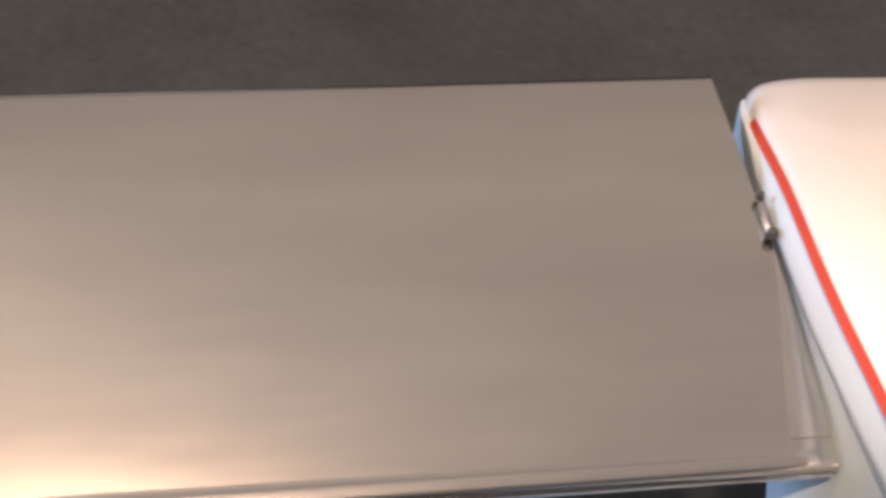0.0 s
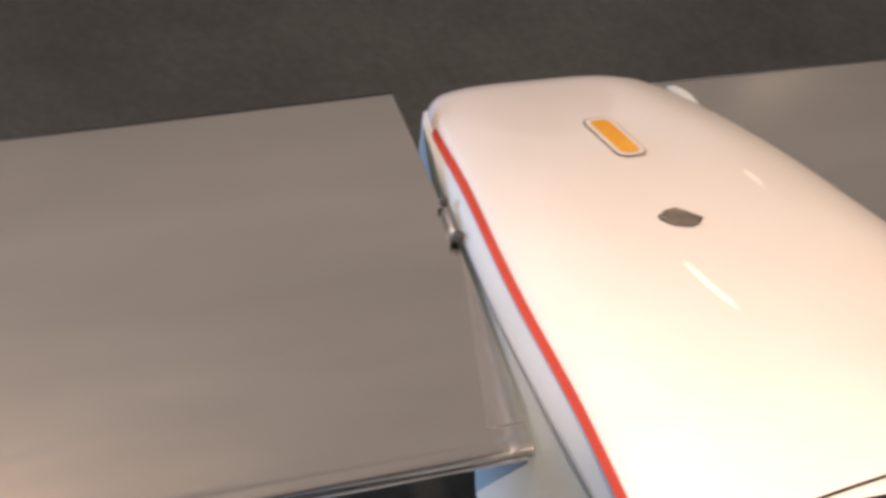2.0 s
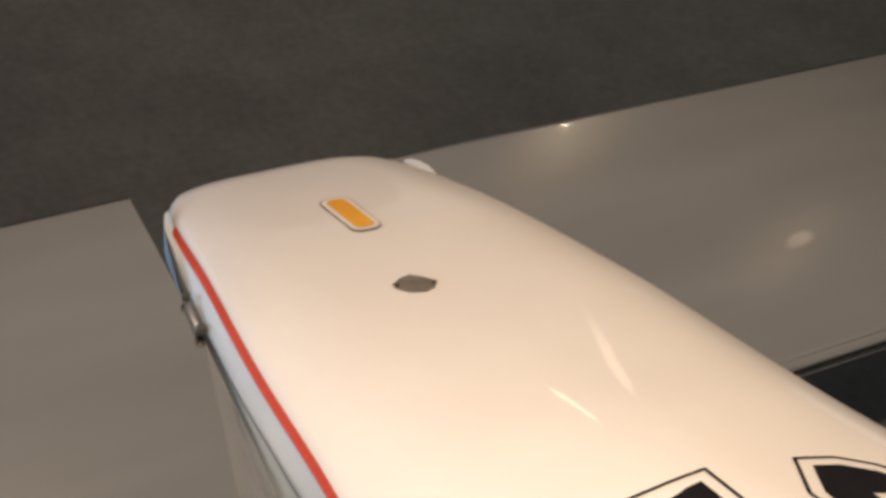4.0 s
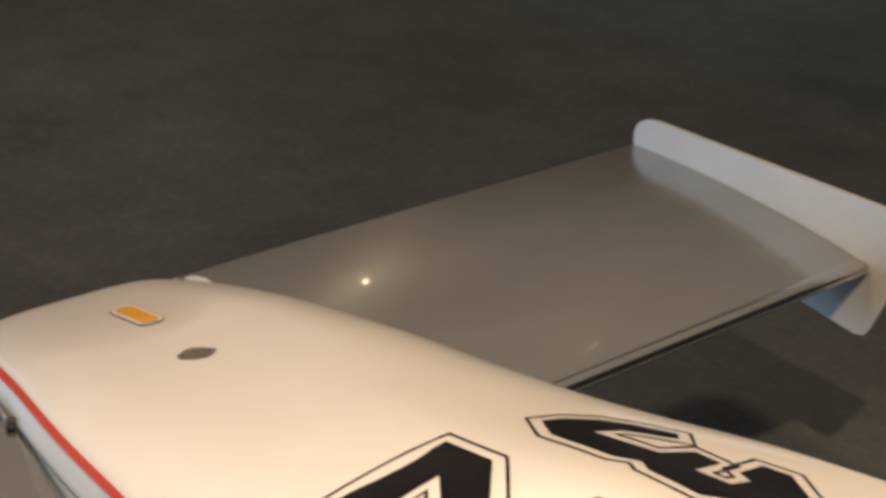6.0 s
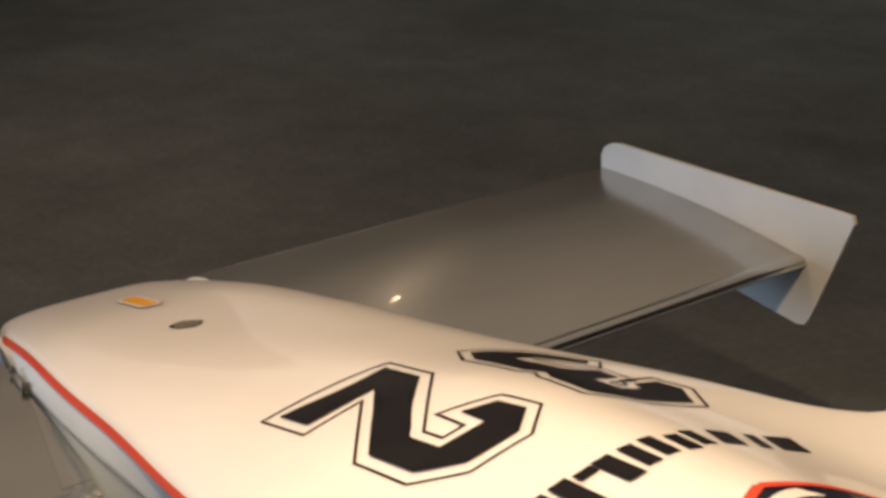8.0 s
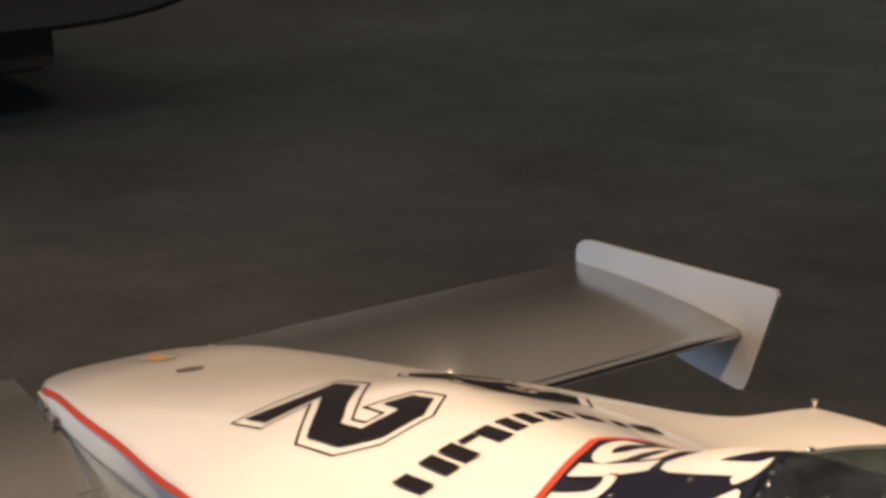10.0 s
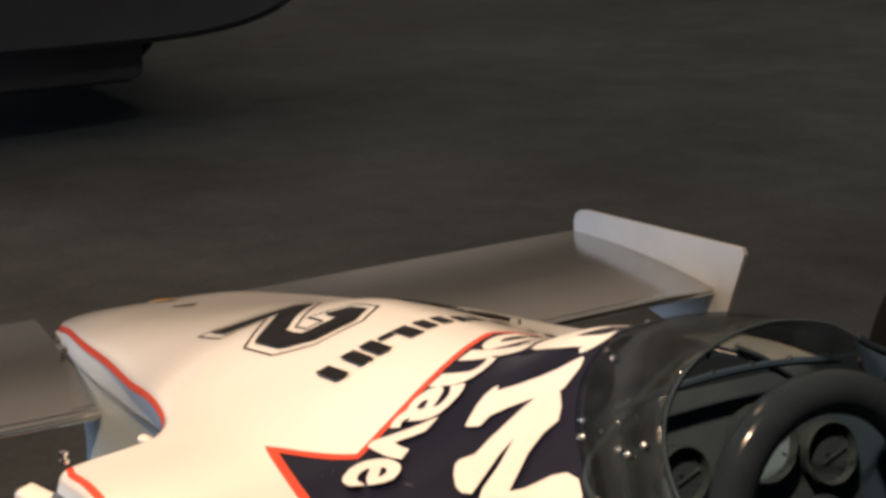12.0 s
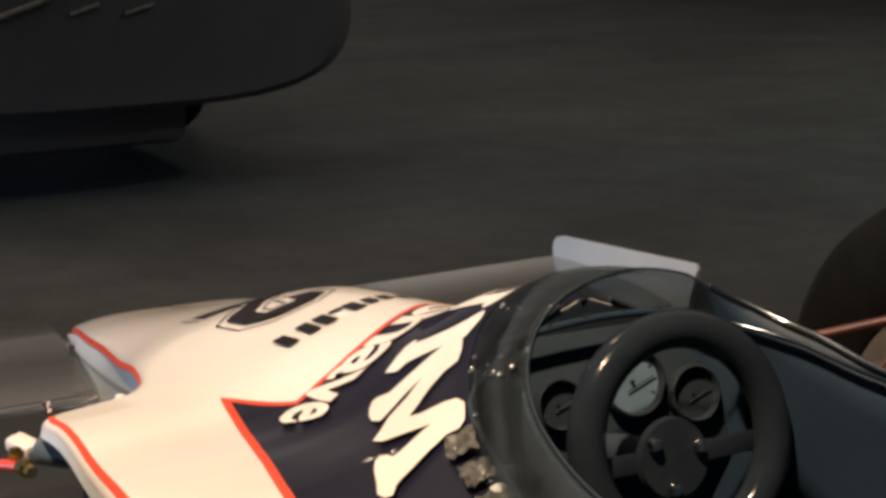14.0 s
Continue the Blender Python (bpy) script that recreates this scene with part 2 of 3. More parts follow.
def flowing(x, table):
    """A smooth curve through the rows of a table, with no overshoot between them."""
    n = len(table)
    if x <= table[0][0]:
        return table[0][1]
    if x >= table[-1][0]:
        return table[-1][1]
    key = id(table)
    if key not in SLOPES:
        step = [(table[i + 1][1] - table[i][1]) / (table[i + 1][0] - table[i][0]) for i in range(n - 1)]
        mid = [0.0 if a * b <= 0 else 2 * a * b / (a + b) for a, b in zip(step, step[1:])]
        SLOPES[key] = [step[0]] + mid + [step[-1]]
    i = max(k for k in range(n - 1) if table[k][0] <= x)
    h = table[i + 1][0] - table[i][0]
    u = (x - table[i][0]) / h
    a, b = SLOPES[key][i] * h, SLOPES[key][i + 1] * h
    p, q = table[i][1], table[i + 1][1]
    return p + u * (a + u * (3 * (q - p) - 2 * a - b + u * (2 * (p - q) + a + b)))


# ---- the hall ----
def slab(name, low, high, material, label):
    size = Vector(high) - Vector(low)
    bm = box(*size, Matrix.Translation((Vector(low) + Vector(high)) / 2))
    return tagged(part(name, bm, material, None, smooth=False), label, name.split("_")[0], kind="structure")


slab("floor", (-16, -7, -0.3), (9, 15, 0.0), FLOORING, "worn dark grey sealed floor of an exhibition hall")
slab("wall_west", (-16.3, -7.3, -0.3), (-16.0, 15.3, 5.2), WALL, "plain grey plaster wall of the hall")
slab("wall_east", (9.0, -7.3, -0.3), (9.3, 15.3, 5.2), WALL, "plain grey plaster wall of the hall")
slab("wall_south", (-16.0, -7.3, -0.3), (9.0, -7.0, 5.2), WALL, "plain grey plaster wall of the hall")
slab("wall_north", (-16.0, 15.0, -0.3), (9.0, 15.3, 5.2), WALL, "plain grey plaster wall of the hall")
slab("ceiling", (-16.3, -7.3, 5.2), (9.3, 15.3, 5.5), CEILING, "plain pale plaster ceiling of the hall")


# ---- the racing car: the shape of its shell ----
CROWN = [(-0.05, 0.305), (0.0, 0.328), (0.06, 0.348), (0.12, 0.365), (0.17, 0.379), (0.215, 0.390), (0.30, 0.406), (0.41, 0.430), (0.66, 0.4915), (0.8, 0.5285),
         (0.93, 0.5445), (1.03, 0.555), (1.14, 0.568), (1.21, 0.594), (1.28, 0.620), (1.42, 0.632), (1.7, 0.65), (2.6, 0.70)]
SAG = [(0, 0), (0.3, 0.001), (0.66, 0.0382), (0.85, 0.0871), (0.93, 0.0979), (1.035, 0.1121), (1.14, 0.133), (1.3, 0.159), (1.45, 0.159), (1.65, 0.163), (2.6, 0.168)]
BELL = [(0.5, 0.025), (0.8, 0.025), (1.0, 0.0278), (1.14, 0.0255), (1.28, 0.0160), (1.42, 0.022)]
HALF = [(0.005, 0.06), (0.009, 0.078), (0.018, 0.094), (0.04, 0.108), (0.06, 0.116), (0.09, 0.125), (0.2, 0.1455), (0.36, 0.172), (0.48, 0.1855), (0.6, 0.2037), (0.75, 0.2310), (0.83, 0.2475),
        (0.87, 0.259), (0.89, 0.268), (0.905, 0.277), (0.918, 0.288), (0.926, 0.297), (0.931, 0.310), (0.934, 0.330), (0.9365, 0.355), (0.939, 0.374), (0.943, 0.387), (0.953, 0.393), (0.975, 0.3925), (1.0, 0.392), (1.05, 0.394), (1.1, 0.397), (1.2, 0.406), (1.3, 0.415), (1.6, 0.43), (2.6, 0.44)]
SHOULDER = [(0.0, 0.01), (0.1, 0.0108), (0.36, 0.021), (0.5, 0.030), (0.6, 0.0345), (0.66, 0.032), (0.75, 0.021), (0.8, 0.013), (0.85, 0.006), (0.89, 0.001), (0.92, 0.0), (2.6, 0.0)]
KEEL = [(0.0, 0.295), (0.2, 0.275), (0.4, 0.240), (0.55, 0.215), (0.8, 0.19), (1.0, 0.15), (1.3, 0.09), (2.6, 0.07)]
SWELL = [(0.88, 0.0), (0.955, 0.0065), (1.0, 0.0125), (1.06, 0.018), (1.12, 0.0195), (1.17, 0.0185), (1.25, 0.0138), (1.35, 0.006), (1.45, 0.0)]
HOLE = [(1.405, 0.004), (1.407, 0.050), (1.411, 0.090), (1.420, 0.122), (1.44, 0.138), (1.48, 0.153), (1.55, 0.174), (1.65, 0.202), (1.9, 0.235), (2.3, 0.235), (2.45, 0.15), (2.5, 0.02)]


def smooth_along(x, table, reach=0.03, n=5):
    return sum(flowing(x + reach * (k / (n - 1) - 0.5), table) for k in range(n)) / n


def edge_round(x):
    return along(x, [(0.0, 0.012), (0.1, 0.008), (0.85, 0.008), (0.93, 0.009), (1.1, 0.011), (1.4, 0.022), (2.6, 0.040)])


def top(x, y):
    """Height of the shell's upper skin."""
    w, r, a = flowing(x, HALF), edge_round(x), abs(y)
    z = smooth_along(x, CROWN, 0.08) - smooth_along(x, SAG, 0.08) * y * y / (y * y + flowing(x, BELL))
    z -= smooth_along(x, SHOULDER, 0.10) * min(1.0, a / w) ** 4.5
    z -= 0.0115 * y * min(1.0, max(0.0, (x - 0.5) / 0.45))
    if a > 0.17:
        lift = min(1.0, (a - 0.17) / 0.20)
        z += smooth_along(x, SWELL, 0.05) * lift * lift * (3 - 2 * lift)
    if x < 0.045:
        z -= 0.022 * (1 - math.sqrt(max(0.0, 1 - ((0.045 - x) / 0.041) ** 2)))
    over = min(r, max(0.0, a - (w - r)))
    return z - (r - math.sqrt(max(0.0, r * r - over * over)))


def half_section(x, hole=0.0):
    w, r = flowing(x, HALF), edge_round(x)
    pts = []
    for k in range(27):
        y = hole + (w - r - hole) * k / 26
        pts.append((y, top(x, y)))
    for k in range(1, 8):
        y = w - r + r * math.sin(math.pi / 2 * k / 7)
        pts.append((y, top(x, y)))
    return pts


def under_section(x):
    """The flank below the rounded edge, down to the keel."""
    w, keel = flowing(x, HALF), along(x, KEEL)
    edge = top(x, w)
    flare = along(x, [(0.0, -0.002), (0.03, 0.003), (0.08, 0.0065), (0.20, 0.009), (0.45, 0.004), (0.6, -0.004), (0.9, -0.010), (0.94, 0.002), (1.4, 0.002), (2.6, 0.010)])
    tub = min(w + flare, 0.272)
    lip = edge - along(x, [(0.0, 0.0), (0.1, 0.0), (0.2, 0.016), (0.45, 0.026), (0.8, 0.026), (0.90, 0.020), (0.935, 0.006), (0.955, 0.008), (0.99, 0.010), (1.2, 0.012), (2.6, 0.020)])
    lip = min(lip, 0.343) if x < 0.16 else lip
    return [(w + flare * 0.5, edge - min(0.010, 0.5 * (edge - lip))), (w + flare, lip), (tub, lip - 0.004), (tub * 0.99, max(keel + 0.01, lip - 0.03)), (tub * along(x, [(0.0, 0.86), (0.2, 0.90), (0.33, 0.98), (0.41, 1.10), (0.6, 1.10), (0.9, 0.92)]), keel)]


car = tagged(new("racing_car"), "white and navy open-wheel racing car with red pinstripes", "racing car")


def stations(a, b, step):
    xs = [a + (b - a) * k / max(1, round((b - a) / step)) for k in range(max(1, round((b - a) / step)) + 1)]
    return sorted(set(xs) | {x for x, _ in HALF + HOLE if a < x < b})


def both_sides(half):
    """One row across the car from a half section (first point on the inside)."""
    left = [(-y, z) for y, z in half[::-1]]
    return left + [(y, z) for y, z in (half[1:] if half[0][0] < 1e-6 else half)]


front = stations(0.005, 1.405, 0.02)
rows = [[(x, y, z) for y, z in both_sides(half_section(x))] for x in front]
nose_bm = rows_mesh(rows)
part("nose_shell", nose_bm, PAINT_WHITE, car, "glossy white nose and scuttle shell")
rear = stations(1.405, 2.5, 0.03)
rear_bm = bmesh.new()
for side in (-1, 1):
    made = [[rear_bm.verts.new((x, side * y, z)) for y, z in half_section(x, along(x, HOLE))] for x in rear]
    for one, two in zip(made, made[1:]):
        for i in range(len(one) - 1):
            rear_bm.faces.new([one[i], one[i + 1], two[i + 1], two[i]])
part("cockpit_surround", rear_bm, PAINT_WHITE, car)
for side in (-1, 1):
    xs = stations(0.005, 2.5, 0.03)
    lip_rows = [[(x, side * y, z) for y, z in [half_section(x)[-1]] + under_section(x)[:3]] for x in xs]
    part("flank", rows_mesh(lip_rows), SIDE, car, "pale blue-white rolled lip of the nose flank, cool light in its tint")
    part("tub_side", rows_mesh([[(x, side * y, z) for y, z in under_section(x)[2:]] for x in xs]), TUB_SIDE, car, "pale blue-grey tub side under the nose, cool light in its tint")
keel_bm = rows_mesh([[(x, y, z) for y, z in ((-under_section(x)[-1][0], under_section(x)[-1][1]), (under_section(x)[-1][0], under_section(x)[-1][1]))] for x in stations(0.005, 2.5, 0.1)])
part("undertray", keel_bm, DARK, car)
sec = both_sides(half_section(0.005))
flank = under_section(0.005)
tip = bmesh.new()
tip.faces.new([tip.verts.new((0.005, y, z)) for y, z in sec + flank + [(-y, z) for y, z in flank[::-1]]])
part("nose_front", tip, PAINT_WHITE, car, smooth=False)

# cockpit tub: the inner walls and floor
for side in (-1, 1):
    rows = []
    for x in stations(1.405, 2.5, 0.03):
        h = along(x, HOLE)
        z = top(x, h)
        rows.append([(x, side * h, z), (x, side * (h - 0.004), z - 0.012), (x, side * h * 1.04, z - 0.10), (x, side * h * 0.95, z - 0.25), (x, side * h * 0.6, 0.16), (x, 0, 0.15)])
    part("cockpit_liner", rows_mesh(rows), TUB, car, "dark blue painted cockpit side")
    rim = [(x, side * along(x, HOLE), top(x, along(x, HOLE)) + 0.003) for x in stations(1.406, 2.5, 0.03)]
    part("cockpit_rim", tube(rim, 0.003, 8), DARK, car, "glossy dark cockpit edge")


# ---- paintwork laid on the shell ----
def strip(xs, low, high, n, lift, side):
    rows = []
    for x in xs:
        a, b = low(x), high(x)
        rows.append([(x, side * (a + (b - a) * k / n), top(x, a + (b - a) * k / n) + lift) for k in range(n + 1)])
    return rows_mesh(rows)


def ribbon(points, width, lift, side=1, step=0.008):
    pts, dense = [Vector(p) for p in points], []
    for a, b in zip(pts, pts[1:]):
        n = max(1, round((b - a).length / step))
        dense += [a + (b - a) * k / n for k in range(n)]
    dense.append(pts[-1])
    rows = []
    for i, p in enumerate(dense):
        before = (p - dense[i - 1]).normalized() if i else (dense[1] - p).normalized()
        after = (dense[i + 1] - p).normalized() if i + 1 < len(dense) else before
        bis = before + after
        across = Vector((-bis.y, bis.x)).normalized() if bis.length > 1e-4 else Vector((-after.y, after.x))
        reach = width / 2 / max(0.45, across.dot(Vector((-after.y, after.x))))
        row = []
        for k in (-1, 0, 1):
            q = p + across * reach * k
            row.append((q.x, side * q.y, top(q.x, q.y) + lift))
        rows.append(row)
    return rows_mesh(rows)


def decal(outline, lift, side=1):
    """A flat sticker with a plan outline of (x, y), pressed on the shell."""
    n, step = len(outline), 0.011
    edge = [Vector((x, side * y)) for x, y in outline]
    low = Vector((min(p.x for p in edge), min(p.y for p in edge)))
    high = Vector((max(p.x for p in edge), max(p.y for p in edge)))
    inner = [Vector((low.x + step * i, low.y + step * j)) for i in range(1, int((high.x - low.x) / step) + 1) for j in range(1, int((high.y - low.y) / step) + 1)]
    verts, _, faces = delaunay_2d_cdt(edge + inner, [(i, (i + 1) % n) for i in range(n)], [], 1, 1e-5)[:3]
    bm = bmesh.new()
    made = [bm.verts.new((p.x, p.y, top(p.x, p.y) + lift)) for p in verts]
    for face in faces:
        bm.faces.new([made[i] for i in face])
    for v in made:
        if not v.link_faces:
            bm.verts.remove(v)
    return bm



ARROW = [(1.0715, 0.0), (1.081, 0.020), (1.094, 0.060), (1.1055, 0.10), (1.122, 0.143), (1.1395, 0.179), (1.052, 0.224), (1.12, 0.236), (1.205, 0.254), (1.30, 0.275), (1.38, 0.294), (1.45, 0.309), (1.9, 0.37), (2.5, 0.38)]
OUTER = ARROW[6:]
INNER = ARROW[:6]
for side in (-1, 1):
    wedge = stations(1.052, 1.1395, 0.01)
    part("navy_panel", strip(wedge, lambda x: along(x, [(1.052, 0.224), (1.1395, 0.179)]), lambda x: along(x, OUTER), 6, 0.0007, side), PAINT_NAVY, car, "glossy navy paint panel")
    part("navy_panel", strip(stations(1.0715, 1.1395, 0.006), lambda x: 0.0, lambda x: along(x, INNER), 14, 0.0007, side), PAINT_NAVY, car)
    part("navy_panel", strip(stations(1.1395, 1.405, 0.012), lambda x: 0.0, lambda x: along(x, OUTER), 26, 0.0007, side), PAINT_NAVY, car)
    part("navy_panel", strip(stations(1.405, 2.5, 0.02), lambda x: along(x, HOLE), lambda x: along(x, OUTER), 26, 0.0007, side), PAINT_NAVY, car)
    part("red_pinstripe", ribbon(ARROW, 0.0085, 0.0013, side), PAINT_RED, car, "red vinyl pinstripe")
    rows = []
    for x in [x for x in front if 0.085 < x < 0.94]:
        w, (fy, fz) = flowing(x, HALF), under_section(x)[0]
        ze = top(x, w)
        row = [(x, side * y, top(x, y) + 0.0018) for y in (w - 0.0012, w - 0.0008, w - 0.0004)]
        rows.append(row + [(x, side * (w + 0.0018), ze), (x, side * (w + (fy - w) * 0.12 + 0.0020), ze + (fz - ze) * 0.12)])
    part("red_pinstripe", rows_mesh(rows), PAINT_RED, car)
    lip_line = [(0.947, 0.380)] + [(x, flowing(x, HALF) - (0.0075 if side < 0 else 0.005)) for x in (0.97, 0.985, 1.0, 1.015, 1.03, 1.05, 1.075, 1.1, 1.15, 1.2, 1.3, 1.5, 1.9, 2.4)]
    lip_line = lip_line if side < 0 else lip_line[4:]
    part("red_pinstripe", ribbon(lip_line, 0.0068, 0.0012, side), PAINT_RED, car)

# race number
TWO = [(0.650, 0.119), (0.650, 0.0125), (0.708, 0.0175), (0.797, 0.092), (0.831, 0.089), (0.837, 0.0505), (0.8065, 0.0505), (0.820, 0.0245), (0.850, 0.020),
       (0.873, 0.046), (0.8665, 0.0895), (0.8375, 0.118), (0.7855, 0.123), (0.691, 0.0517), (0.691, 0.118)]
THREE = [(0.665, 0.068), (0.697, 0.0485), (0.764, 0.046), (0.781, 0.0575), (0.798, 0.047), (0.8475, 0.0455), (0.870, 0.080), (0.865, 0.144), (0.8485, 0.154), (0.826, 0.1685), (0.806, 0.159),
         (0.8145, 0.124), (0.830, 0.1185), (0.834, 0.092), (0.8055, 0.0855), (0.796, 0.124), (0.773, 0.122), (0.7685, 0.088), (0.707, 0.080), (0.714, 0.105), (0.7455, 0.134), (0.734, 0.144), (0.703, 0.125), (0.6835, 0.1095), (0.6695, 0.088)]


def grown(outline, by):
    """An outline moved outwards, with mitred corners."""
    pts = [Vector(p) for p in outline]
    area = sum(a.x * b.y - b.x * a.y for a, b in zip(pts, pts[1:] + pts[:1]))
    out = []
    for i, p in enumerate(pts):
        a, b = (p - pts[i - 1]).normalized(), (pts[(i + 1) % len(pts)] - p).normalized()
        turn = 1 if area > 0 else -1
        na, nb = Vector((a.y, -a.x)) * turn, Vector((b.y, -b.x)) * turn
        mid = (na + nb)
        mid = mid.normalized() if mid.length > 1e-3 else na
        out.append(p + mid * by / max(0.5, mid.dot(na)))
    return [(p.x, p.y) for p in out]


for name, shape, side in (("digit_two", TWO, -1), ("digit_three", THREE, 1)):
    rim = grown(shape, 0.0105)
    part("number_outline", ribbon(rim + rim[:2], 0.0028, 0.0008, side, 0.006), VINYL_BLACK, car, "thin black number outline")
    part(name, decal(shape, 0.0009, side), VINYL_BLACK, car, "black race number digit")

# dark slanted blocks of the tyre maker's mark
for x0, y0, x1, y1, wide in ((0.948, -0.129, 0.991, -0.127, 0.0145), (0.946, -0.1007, 0.9915, -0.1003, 0.0143), (0.948, -0.0815, 0.994, -0.081, 0.0145), (0.954, -0.0475, 0.996, -0.047, 0.0152),
                             (0.9535, -0.0636, 0.9645, -0.0632, 0.0150), (0.956, -0.025, 0.993, -0.0265, 0.0125), (0.956, -0.006, 0.992, -0.008, 0.0125), (0.962, 0.014, 0.995, 0.011, 0.0125), (0.957, 0.034, 0.990, 0.030, 0.0125),
                             (0.953, 0.066, 0.989, 0.052, 0.024), (0.953, 0.108, 0.989, 0.092, 0.012), (0.953, 0.130, 0.989, 0.116, 0.030)):
    part("sponsor_block", decal([(x0, y0), (x1, y1), (x1 + 0.0015, y1 + wide), (x0 + 0.0015, y0 + wide)], 0.0009), VINYL_BLACK, car, "slanted black sponsor lettering block")

# white slanted strokes of the big sponsor mark
MARK = [(1.269, -0.149), (1.272, -0.155), (1.287, -0.165), (1.309, -0.1755), (1.326, -0.180), (1.339, -0.178), (1.334, -0.171), (1.312, -0.137), (1.307, -0.119), (1.325, -0.144),
        (1.343, -0.171), (1.366, -0.190), (1.3855, -0.207), (1.400, -0.205), (1.416, -0.182), (1.426, -0.170), (1.4305, -0.184), (1.4425, -0.207), (1.4465, -0.2165), (1.436, -0.217),
        (1.431, -0.2215), (1.437, -0.229), (1.458, -0.2395), (1.482, -0.2485), (1.507, -0.2595), (1.520, -0.259), (1.522, -0.2525), (1.504, -0.2405), (1.488, -0.2185), (1.471, -0.192),
        (1.463, -0.173), (1.467, -0.163), (1.460, -0.154), (1.448, -0.147), (1.431, -0.1385), (1.413, -0.137), (1.401, -0.1425), (1.388, -0.160), (1.376, -0.166), (1.361, -0.149),
        (1.344, -0.1285), (1.337, -0.110), (1.3405, -0.098), (1.328, -0.087), (1.310, -0.0765), (1.294, -0.0757), (1.285, -0.080), (1.2785, -0.0945), (1.276, -0.1235), (1.280, -0.1405)]
BAR = [(1.2284, -0.1205), (1.223, -0.1135), (1.213, -0.099), (1.209, -0.0885), (1.2105, -0.081), (1.216, -0.0787), (1.2215, -0.0835), (1.2395, -0.077), (1.2625, -0.067), (1.2795, -0.058),
       (1.290, -0.050), (1.2965, -0.0457), (1.301, -0.047), (1.3067, -0.055), (1.3085, -0.0637), (1.310, -0.0725), (1.3055, -0.080), (1.301, -0.0816), (1.295, -0.080), (1.2945, -0.0768),
       (1.281, -0.085), (1.259, -0.0955), (1.2465, -0.1055), (1.2465, -0.116), (1.242, -0.118)]
WEDGE = [(1.1937, -0.032), (1.1885, -0.0226), (1.1955, -0.0133), (1.208, 0.0036), (1.222, 0.010), (1.245, 0.013), (1.270, 0.012), (1.292, 0.008), (1.278, -0.0028),
         (1.2655, -0.0124), (1.255, -0.0187), (1.251, -0.0228), (1.2705, -0.0224), (1.288, -0.020), (1.293, -0.0174), (1.297, -0.010), (1.301, -0.0185), (1.3015, -0.028), (1.2985, -0.0355),
         (1.291, -0.042), (1.2865, -0.0427), (1.2815, -0.039), (1.282, -0.036), (1.269, -0.037), (1.242, -0.0385), (1.210, -0.037)]
for stroke in (MARK, BAR, WEDGE):
    part("sponsor_stroke", decal(stroke, 0.0014), VINYL_WHITE, car, "white slanted sponsor stroke")


def lettering(text, size, bold, base, length, lift, material, name, label):
    """A vinyl word pressed on the shell along a curved base line."""
    curve = bpy.data.curves.new(name, "FONT")
    curve.body, curve.size, curve.offset, curve.resolution_u = text, 0.1, bold * 1.6, 4
    curve.space_character = 0.92
    temp = bpy.data.objects.new(name, curve)
    mesh = bpy.data.meshes.new_from_object(temp)
    bm = bmesh.new()
    bm.from_mesh(mesh)
    bpy.data.objects.remove(temp)
    bpy.data.meshes.remove(mesh)
    bmesh.ops.triangulate(bm, faces=bm.faces[:])
    for _ in range(3):
        long = [e for e in bm.edges if e.calc_length() > 0.014]
        if long:
            bmesh.ops.subdivide_edges(bm, edges=long, cuts=1)
            bmesh.ops.triangulate(bm, faces=bm.faces[:])
    us, vs = [v.co.x for v in bm.verts], [v.co.y for v in bm.verts]
    for v in bm.verts:
        u = (v.co.x - min(us)) / (max(us) - min(us)) * length
        rise = v.co.y / max(vs) * size
        p, up = along_path(base, u)
        q = p + up * rise
        v.co = (q.x, q.y, 0.0)
    for v in bm.verts:
        v.co.z = top(v.co.x, v.co.y) + lift
    return part(name, bm, material, car, label, smooth=False)


def along_path(points, u):
    """Place and upward normal at a length along a smooth polyline in the plan."""
    pts = [Vector(p) for p in points]
    def at(d):
        for a, b in zip(pts, pts[1:]):
            n = (b - a).length
            if d <= n or b is pts[-1]:
                return a.lerp(b, d / n)
            d -= n
    way = (at(u + 0.02) - at(max(0.0, u - 0.02) if u > 0.0 else 0.0)).normalized()
    return at(u), (Vector((-way.y, way.x)) * 0.4 + Vector((0.95, 0.31)) * 0.6).normalized()


lettering("Shave", 0.078, 0.0015, [(1.086, 0.016), (1.099, -0.024), (1.107, -0.058), (1.115, -0.090), (1.124, -0.120), (1.137, -0.155), (1.1545, -0.190), (1.185, -0.2140), (1.209, -0.2235)], 0.273, 0.0014, VINYL_WHITE, "lettering", "white word on the navy panel")


# amber sticker with its white and dark borders
def pill(cx, cy, along_x, across_y, skew, n=5):
    """A rounded rectangle in the plan."""
    pts, r = [], min(along_x, across_y) * 0.35
    for sx, sy, start in ((1, 1, 0), (-1, 1, 90), (-1, -1, 180), (1, -1, 270)):
        for k in range(n + 1):
            a = radians(start + 90 * k / n)
            x = sx * (along_x / 2 - r) + r * math.cos(a)
            y = sy * (across_y / 2 - r) + r * math.sin(a)
            pts.append((cx + x, cy + y + skew * x))
    return pts


